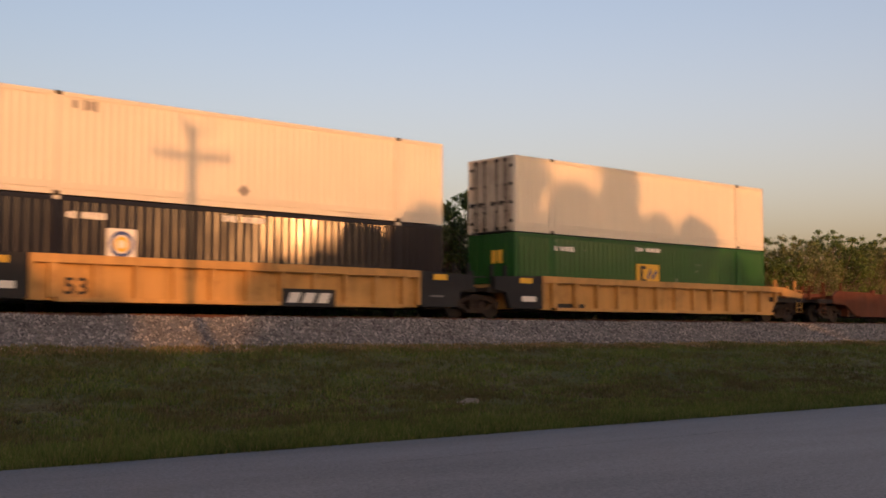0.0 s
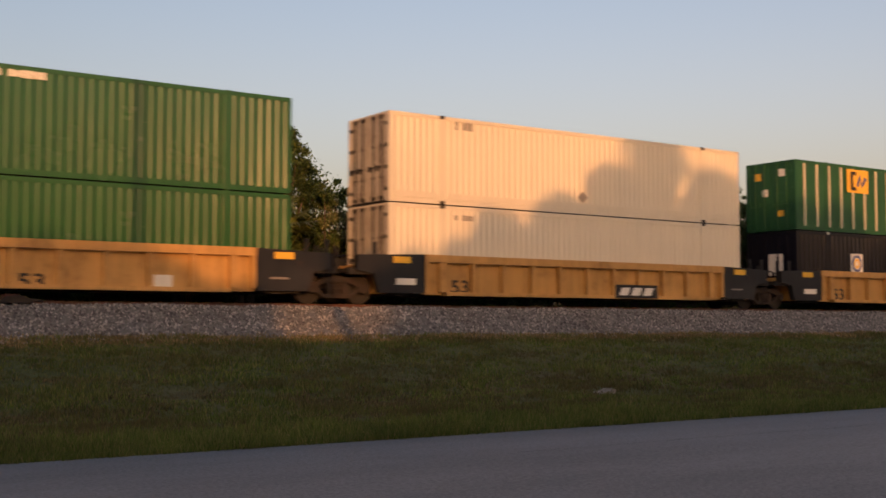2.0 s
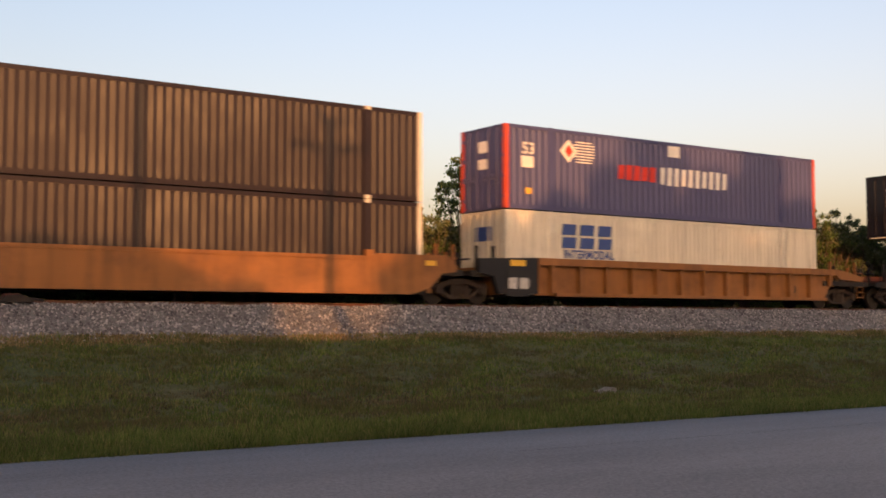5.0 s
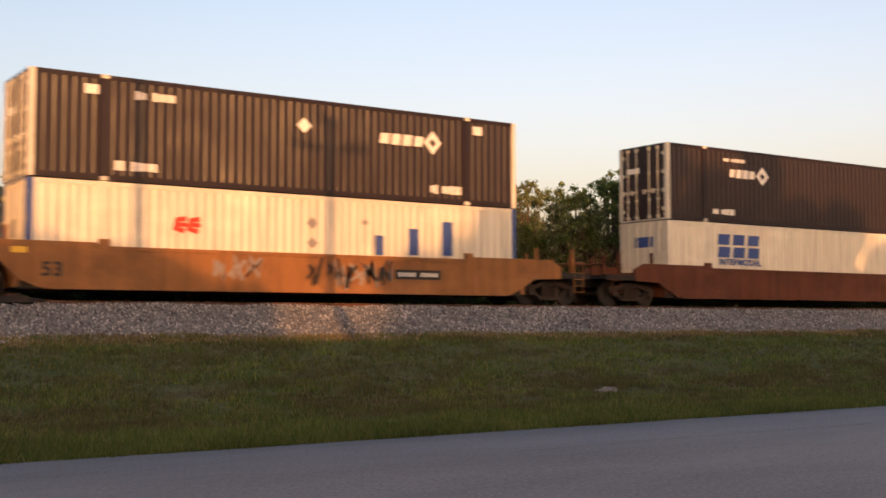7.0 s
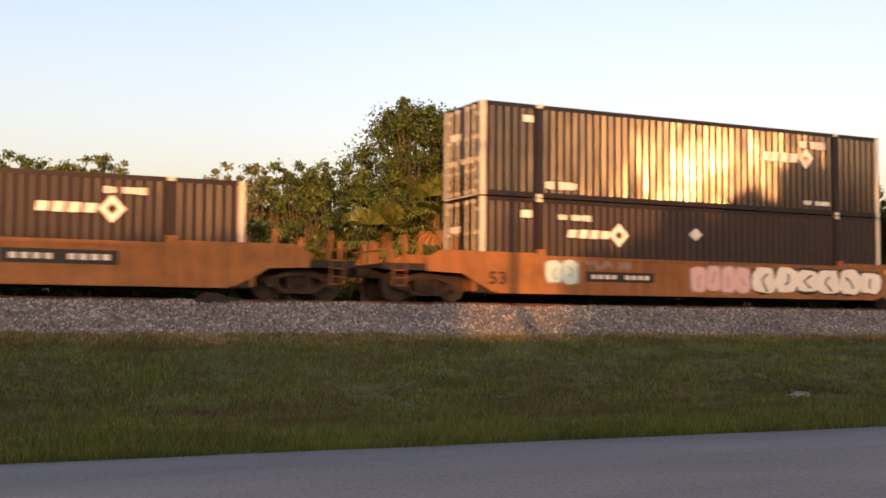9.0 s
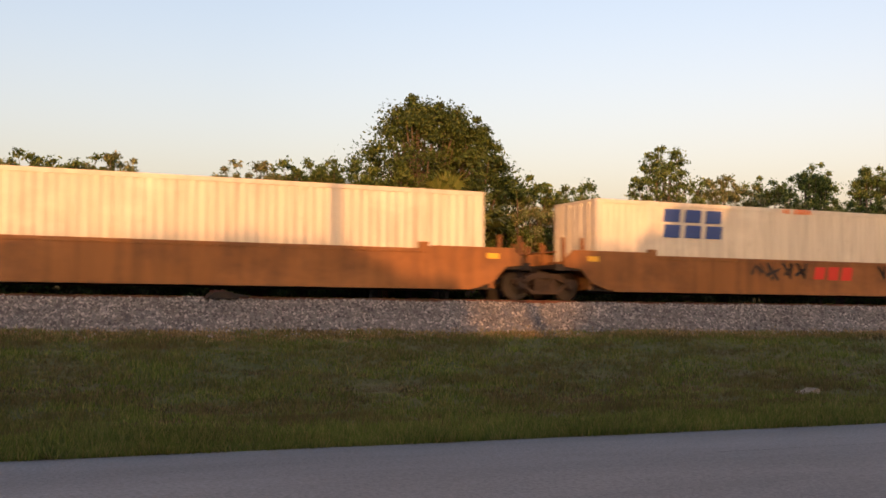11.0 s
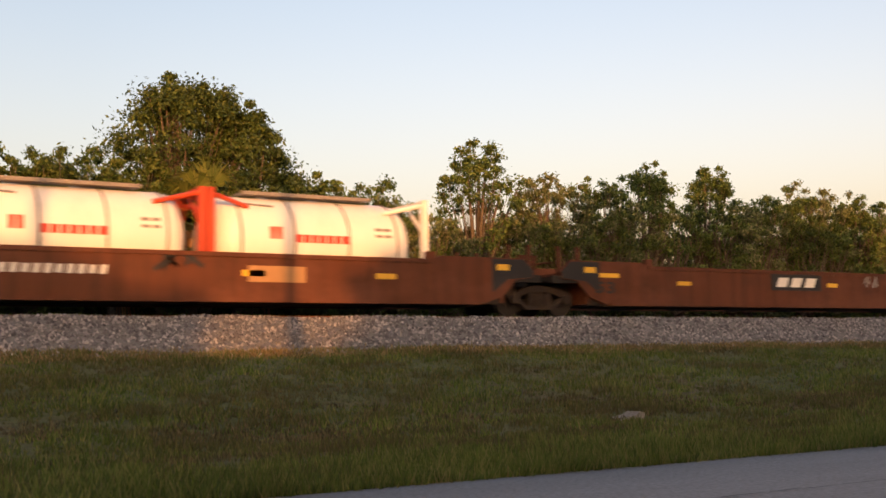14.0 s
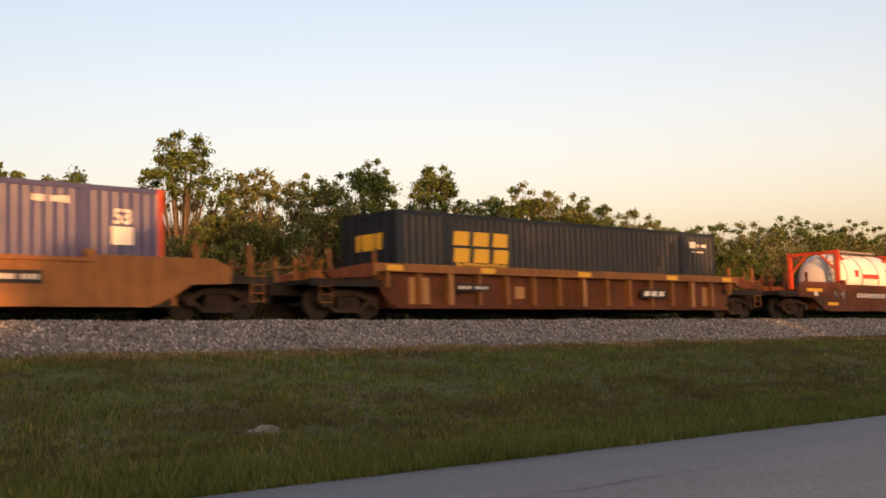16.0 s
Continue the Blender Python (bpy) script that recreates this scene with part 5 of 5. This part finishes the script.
grass = raw(scatter(75000, grass_places, grass_make, 4), "grass")
tagged(part("grass", grass, BLADE, None), "short uneven green and straw-coloured grass", "grass", kind="stuff")
tagged(part("verge_grass", raw(scatter(21000, edge_places, verge_make, 8), "verge_grass"), FRINGE, None), "taller green grass along the asphalt edge", "grass", kind="stuff")
tagged(part("withered_grass", raw(scatter(24000, dry_places, dry_make, 12), "withered_grass"), WITHERED, None), "brown withered grass in patches on the slope", "grass", kind="stuff")
tagged(part("straw", raw(scatter(12000, foot_places, straw_make, 9), "straw"), STRAW, None), "dry straw-coloured grass at the ballast's foot", "grass", kind="stuff")


# ---- trees ----
def crown_mesh(name, clumps, per, leaf, seed, up=0.3):
    """Leaves as small bent quads in clumps: clumps are places with a radius."""
    g = np.random.default_rng(seed)
    n = len(clumps) * per
    c = np.repeat(np.array(clumps, float), per, axis=0)
    d = g.normal(size=(n, 3))
    d /= np.linalg.norm(d, axis=1)[:, None]
    p = c[:, :3] + d * (c[:, 3] * np.minimum(np.abs(g.normal(0, 0.6, n)), g.uniform(0.75, 1.12, n)))[:, None] * [1.15, 1.15, 0.9]
    a = g.normal(size=(n, 3)) + [0, 0, 0]
    a /= np.linalg.norm(a, axis=1)[:, None]
    nrm = d + g.normal(size=(n, 3)) * 0.8 + [0, 0, up]
    b = np.cross(nrm, a)
    b /= np.linalg.norm(b, axis=1)[:, None] + 1e-6
    a = np.cross(b, nrm)
    a /= np.linalg.norm(a, axis=1)[:, None] + 1e-6
    s = leaf * g.uniform(0.6, 1.3, n)[:, None]
    v = np.stack([p - a * s, p + b * s * 0.45, p + a * s, p - b * s * 0.45], 1).reshape(-1, 3)
    me = bpy.data.meshes.new(name)
    me.from_pydata(v.tolist(), [], np.arange(4 * n).reshape(-1, 4).tolist())
    me.materials.append(None)
    return me


def tree(label, x, y, base, top, radius, leaf_material, seed, lumps=26, per=150, leaf=0.16, low=0.25, name="tree", ragged=0.5, clump=0.34):
    """A tapered trunk, forking limbs, and a crown of leaf clumps set at the limbs' ends with gaps between them."""
    g = random.Random(seed)
    t = thing(name, label, "tree" if name == "tree" else "bush", "tree line behind the railway", pose(x, y, base))
    h = top - base
    wood = Shape()
    fork = h * 0.3
    lean = (g.uniform(-0.2, 0.2), g.uniform(-0.2, 0.2))
    r0 = 0.035 * h * (0.7 if name == "bush" else 1)
    wood.tube((0, 0, -0.15), (lean[0], lean[1], fork), r0, r0 * 0.7)
    clumps = []
    for i in range(lumps):
        a = g.uniform(0, 6.283)
        k = low + (1 - low) * ((i + g.random()) / lumps) ** 1.3
        full, span = (0.52, 0.56) if name == "bush" else (0.3, 0.76)
        reach = radius * max(0.12, 1 - (max(0.0, k - full) / span) ** 2) ** 0.75 * g.uniform(0.25, 1.0)
        cr = radius * clump * g.uniform(0.6, 1.25)
        p = (reach * math.cos(a), reach * math.sin(a) * 0.9, min(k * h + g.uniform(-0.3, 0.3) * ragged, h - cr * 0.9))
        clumps.append((*p, cr))
        if i % 3 == 0:
            mid = (p[0] * 0.5 + lean[0] * 0.5, p[1] * 0.5 + lean[1] * 0.5, fork + (p[2] - fork) * 0.55)
            wood.tube((lean[0], lean[1], fork * g.uniform(0.7, 1.0)), mid, r0 * 0.45, r0 * 0.25, 6, False)
            wood.tube(mid, p, r0 * 0.25, r0 * 0.06, 5, False)
    for i in range(max(4, min(40, lumps // 3))):       # sprays that stand out of the outline
        a = g.uniform(0, 6.283)
        q = g.uniform(0.25, 0.9)
        reach = radius * (0.95 if name == "bush" else 0.6) * q
        p = (reach * math.cos(a), reach * math.sin(a), h - radius * (0.35 if name == "bush" else 0.9) * q * q + g.uniform(-0.4, 0.35) * ragged)
        clumps.append((*p, 0.2 * g.uniform(0.6, 1.4)))
        wood.tube((lean[0], lean[1], fork * 0.9), p, 0.024, 0.006, 4, False)
    part("trunk", wood, BARK, t)
    part("crown", crown_mesh("crown", clumps, per, leaf, seed), leaf_material, t)
    return t


def palm(x, y, base, top, seed, spread_=1.45):
    """A cabbage palm: booted trunk and fan fronds of many narrow blades."""
    g = random.Random(seed)
    t = thing("palm", "cabbage palm with fan fronds, some dead and brown", "palm", "palms before the oak", pose(x, y, base))
    h = top - base - 0.9
    tr = Shape()
    for k in range(8):
        tr.tube((0, 0, h * k / 8 - 0.1), (0, 0, h * (k + 1) / 8), 0.2 + 0.02 * (k % 2), 0.17, 9)
    part("trunk", tr, BARK, t)
    live, dead = Shape(), Shape()
    for i in range(22):
        a = g.uniform(0, 6.283)
        el = radians(g.uniform(-35, 75)) if i < 17 else radians(g.uniform(-80, -45))
        s = live if i < 17 else dead
        d = Vector((math.cos(a) * math.cos(el), math.sin(a) * math.cos(el), math.sin(el)))
        side = d.cross(Vector((0, 0, 1))).normalized()
        n = side.cross(d).normalized()
        o = Vector((0, 0, h))
        stem = o + d * spread_ * 0.55
        s.tube(o, stem, 0.018, 0.012, 4, False)
        for k in range(17):
            b = radians(-80 + 10 * k)
            w = (d * math.cos(b) + side * math.sin(b)).normalized()
            ln = spread_ * (0.75 - 0.25 * abs(math.sin(b))) * g.uniform(0.85, 1.1)
            q = w.cross(n).normalized() * 0.042
            m1 = stem + w * ln * 0.6 + n * 0.03
            tip = stem + w * ln - Vector((0, 0, ln * g.uniform(0.1, 0.35)))
            s.add([stem, m1 - q, tip, m1 + q], [(0, 1, 2, 3)])
    part("fronds", raw(live, "fronds"), FROND, t)
    part("dead_fronds", raw(dead, "dead_fronds"), DEADFROND, t, "hanging dry brown fronds")
    return t


tree("large dense dark green oak behind the railway", 17.2, 38.6, 0.9, 9.51, 3.26, LEAF, 100, 290, 230, 0.074, 0.05, "tree", 1.0, 0.21)
tree("dense dark green oak leaning on a larger one", 18.9, 38.3, 0.9, 8.75, 2.35, LEAF, 140, 190, 230, 0.074, 0.05, "tree", 0.8, 0.23)
tree("tall dry straw-tinged bush with ragged sprays", 6.0, 37.7, 0.9, 6.19, 1.75, DRYLEAF, 101, 120, 105, 0.066, 0.28, "bush", 1.5, 0.17)
tree("tall green bush with ragged sprays", 7.8, 37.7, 0.9, 5.49, 1.75, BUSHLEAF, 102, 120, 105, 0.066, 0.28, "bush", 1.5, 0.17)
tree("tall green bush with ragged sprays", 9.4, 37.7, 0.9, 5.43, 1.75, BUSHLEAF, 103, 120, 105, 0.066, 0.28, "bush", 1.5, 0.17)
tree("tall dry straw-tinged bush with ragged sprays", 10.7, 37.7, 0.9, 6.20, 1.75, DRYLEAF, 104, 120, 105, 0.066, 0.28, "bush", 1.5, 0.17)
tree("tall green bush with ragged sprays", 12.3, 37.7, 0.9, 6.43, 1.75, BUSHLEAF, 105, 120, 105, 0.066, 0.28, "bush", 1.5, 0.17)
tree("tall green bush with ragged sprays", 13.4, 37.7, 0.9, 6.60, 1.75, BUSHLEAF, 106, 120, 105, 0.066, 0.28, "bush", 1.5, 0.17)
tree("tall dry straw-tinged bush with ragged sprays", 21.3, 37.7, 0.9, 5.72, 1.75, DRYLEAF, 107, 120, 105, 0.066, 0.28, "bush", 1.5, 0.17)
tree("tall green bush with ragged sprays", 23.2, 37.7, 0.9, 6.16, 1.75, BUSHLEAF, 108, 120, 105, 0.066, 0.28, "bush", 1.5, 0.17)
tree("slender open-crowned green tree in the thicket", 27.0, 37.7, 0.9, 8.05, 2.64, BUSHLEAF, 109, 135, 115, 0.068, 0.04, "tree", 1.3, 0.19)
tree("tall dry straw-tinged bush with ragged sprays", 29.8, 37.7, 0.9, 6.78, 2.10, DRYLEAF, 110, 120, 105, 0.066, 0.28, "bush", 1.5, 0.17)
tree("tall green bush with ragged sprays", 32.4, 37.7, 0.9, 7.03, 1.75, BUSHLEAF, 111, 120, 105, 0.066, 0.28, "bush", 1.5, 0.17)
tree("slender open-crowned green tree in the thicket", 34.6, 37.7, 0.9, 7.76, 1.93, BUSHLEAF, 112, 135, 115, 0.068, 0.04, "tree", 1.3, 0.19)
tree("slender open-crowned green tree in the thicket", 37.7, 37.7, 0.9, 7.95, 1.75, BUSHLEAF, 113, 135, 115, 0.068, 0.04, "tree", 1.3, 0.19)
tree("tall green bush with ragged sprays", 40.1, 37.7, 0.9, 6.68, 2.22, BUSHLEAF, 114, 120, 105, 0.066, 0.28, "bush", 1.5, 0.17)
tree("tall green bush with ragged sprays", 41.6, 37.7, 0.9, 7.01, 1.75, BUSHLEAF, 115, 120, 105, 0.066, 0.28, "bush", 1.5, 0.17)
tree("tall dry straw-tinged bush with ragged sprays", 43.2, 37.7, 0.9, 7.44, 2.13, DRYLEAF, 116, 120, 105, 0.066, 0.28, "bush", 1.5, 0.17)
tree("tall green bush with ragged sprays", 45.8, 37.7, 0.9, 7.03, 2.23, BUSHLEAF, 117, 120, 105, 0.066, 0.28, "bush", 1.5, 0.17)
tree("tall green bush with ragged sprays", 46.2, 37.7, 0.9, 7.01, 2.08, BUSHLEAF, 118, 120, 105, 0.066, 0.28, "bush", 1.5, 0.17)
tree("tall dry straw-tinged bush with ragged sprays", 48.9, 37.7, 0.9, 6.66, 1.99, DRYLEAF, 119, 120, 105, 0.066, 0.28, "bush", 1.5, 0.17)
tree("tall green bush with ragged sprays", 51.7, 37.7, 0.9, 6.34, 2.13, BUSHLEAF, 120, 120, 105, 0.066, 0.28, "bush", 1.5, 0.17)
tree("tall green bush with ragged sprays", 54.3, 37.7, 0.9, 6.70, 2.52, BUSHLEAF, 121, 120, 105, 0.066, 0.28, "bush", 1.5, 0.17)
tree("tall dry straw-tinged bush with ragged sprays", 58.9, 37.7, 0.9, 6.67, 2.77, DRYLEAF, 122, 120, 105, 0.066, 0.28, "bush", 1.5, 0.17)
tree("tall green bush with ragged sprays", 63.1, 37.7, 0.9, 7.34, 3.02, BUSHLEAF, 123, 120, 105, 0.066, 0.28, "bush", 1.5, 0.17)
tree("tall green bush with ragged sprays", 67.2, 37.7, 0.9, 7.36, 2.96, BUSHLEAF, 124, 120, 105, 0.066, 0.28, "bush", 1.5, 0.17)
tree("tall dry straw-tinged bush with ragged sprays", 70.6, 37.7, 0.9, 7.25, 3.51, DRYLEAF, 125, 120, 105, 0.066, 0.28, "bush", 1.5, 0.17)
tree("tall green bush with ragged sprays", 3.8, 37.7, 0.9, 6.10, 1.75, BUSHLEAF, 126, 120, 105, 0.066, 0.28, "bush", 1.5, 0.17)
tree("tall green bush with ragged sprays", 5.4, 37.7, 0.9, 6.11, 1.75, BUSHLEAF, 127, 120, 105, 0.066, 0.28, "bush", 1.5, 0.17)
tree("tall dry straw-tinged bush with ragged sprays", 2.0, 37.7, 0.9, 5.98, 1.75, DRYLEAF, 128, 120, 105, 0.066, 0.28, "bush", 1.5, 0.17)
palm(15.7, 36.2, 1.0, 5.38, 129)
palm(16.9, 36.2, 1.0, 6.12, 130)
palm(17.9, 36.2, 1.0, 5.65, 131)
palm(18.3, 36.2, 1.0, 4.97, 132)
palm(16.5, 36.2, 1.0, 5.21, 133)
palm(14.4, 36.2, 1.0, 5.10, 134)
for x, top, r in ((15.4, 6.6, 1.8), (20.8, 6.6, 1.7), (13.6, 6.2, 1.5)):
    tree("green brush at the oak's foot", x, 37.8, 0.9, top, r, BUSHLEAF, round(x * 10), 58, 165, 0.08, 0.03, "bush", 0.8, 0.29)
# low brush that closes the tree line
fill = random.Random(21)
SKYLINE = ((-20, 5.9), (0, 5.9), (9, 5.3), (14, 6.0), (18, 5.9), (21.4, 5.3), (25, 5.9), (31, 6.6), (35, 6.7), (43, 6.5), (47, 6.8), (54, 6.4), (63, 6.9), (71, 7.3), (130, 7.8))


def skyline(x):
    for (a, za), (b, zb) in zip(SKYLINE, SKYLINE[1:]):
        if a <= x <= b:
            return za + (zb - za) * (x - a) / (b - a)
    return 7.0


for i in range(62):
    x = -14 + i * 1.9 + fill.uniform(-0.8, 0.8)
    tree("low tangled green and straw-coloured brush", x, fill.uniform(36.6, 37.6) + (1.1 if 12 < x < 21 else 0), 0.9, skyline(x) - fill.uniform(0.25, 1.3), fill.uniform(1.6, 2.3),
         fill.choice((BUSHLEAF, BUSHLEAF, LEAF, DRYLEAF)), 300 + i, 72, 80, 0.07, 0.22, "bush", 1.2, 0.19)
for i in range(44):
    x = -14 + i * 2.5 + fill.uniform(-0.7, 0.7)
    tree("dense dark green brush behind the thicket", x, fill.uniform(39.4, 40.8), 0.9, skyline(x) - fill.uniform(0.1, 1.0), fill.uniform(2.0, 2.6),
         LEAF if i % 3 else BUSHLEAF, 400 + i, 40, 90, 0.13, 0.02, "bush", 0.5, 0.3)


# ---- unseen trees, hedge and poles behind the road, which shade the bank ----
SHADE = -30.0


def stand(xs, zs, dist):
    """The place and height at which a top has to stand so that its shade ends at xs, zs on the train's side."""
    return xs - dist * TAN_TURN, zs + dist * DROP


def shade_tree(xs, zs, radius, seed):
    x, top = stand(xs, zs, SIDE - SHADE)
    tree("tall dense shade tree, unseen beyond the road", x, SHADE, 0.0, top, radius * 1.3, LEAF, seed, 90, 110, 0.36, 0.04, "tree", 0.6, 0.32)


# unseen crowns, placed and sized by the shade they throw on the train
for i, (xs, zs, radius) in enumerate(((22.3, 4.0, 1.0), (23.8, 5.2, 1.5), (26.6, 5.9, 1.8), (29.2, 7.2, 1.9), (31.3, 8.7, 1.9), (34.2, 7.4, 2.0), (37.0, 8.4, 1.9), (39.4, 6.4, 1.6), (42.0, 6.5, 1.6), (44.6, 4.8, 1.4))):
    shade_tree(xs, zs, radius, 500 + i)
# unseen double hedge, added to block the sun except at two low gaps
for i in range(164):
    xs = -30 + (i % 82) * 1.3 + (0.65 if i > 81 else 0)
    zs = 3.3 if xs < 12.6 else 2.2 if xs < 14.4 else 0.1 if xs < 19.9 else 3.4 if xs < 47 else 0.1 if xs < 49 else 3.0
    far = 6 if i < 82 else 9
    x, top = stand(xs, zs - (0.5 if i > 81 else 0), SIDE - SHADE + far)
    tree("unseen dense evergreen hedge tree, added to shade the bank", x, SHADE - far, 0.0, top + fill.uniform(-0.25, 0.25), 1.15, LEAF, 600 + i, 44, 28, 0.6, 0.0, "bush", 0.3, 0.5)


def utility_pole(label, xs, zs, arm):
    dist = SIDE + 7.0
    x, top = stand(xs, zs, dist)
    p = thing("utility_pole", label, "utility pole", m=pose(x, SIDE - dist, 0))
    part("post", Shape().tube((0, 0, -0.3), (0, 0, top), 0.19, 0.13, 12), WOOD, p)
    if arm:
        part("crossarm", Shape().box(-1.35, 1.35, -0.08, 0.08, top - 1.05, top - 0.9), WOOD, p)
        part("brace", Shape().tube((0.0, 0.1, top - 1.5), (0.7, 0.1, top - 1.0), 0.03).tube((0.0, 0.1, top - 1.5), (-0.7, 0.1, top - 1.0), 0.03), STEEL, p)
        part("pin_bracket", Shape().tube((0.05, 0.1, top - 0.45), (-0.45, 0.1, top + 0.15), 0.07).tube((0.0, 0.1, top - 0.3), (0.6, 0.1, top - 0.15), 0.06), STEEL, p)
        for k in (-1.25, -0.7, 0.7, 1.25):
            part("insulator", Shape().tube((k, 0, top - 0.9), (k, 0, top - 0.7), 0.06, 0.04), INK["grey"], p)
    return p


utility_pole("weathered wooden utility pole with crossarm and insulators", 17.3, 7.9, True)
utility_pole("plain weathered wooden utility pole", 11.3, 9.4, False)


# ---- motion ----
def run(t):
    """How far the train has gone after t seconds."""
    return 23.821 * t - 0.06025 * t * t + 0.002182 * t ** 3


def motions():
    for ob, x, z in RIDES:
        walk(ob, [(t, pose(x + run(t), TRACK, RAIL + z)) for t in range(17)])


motions()
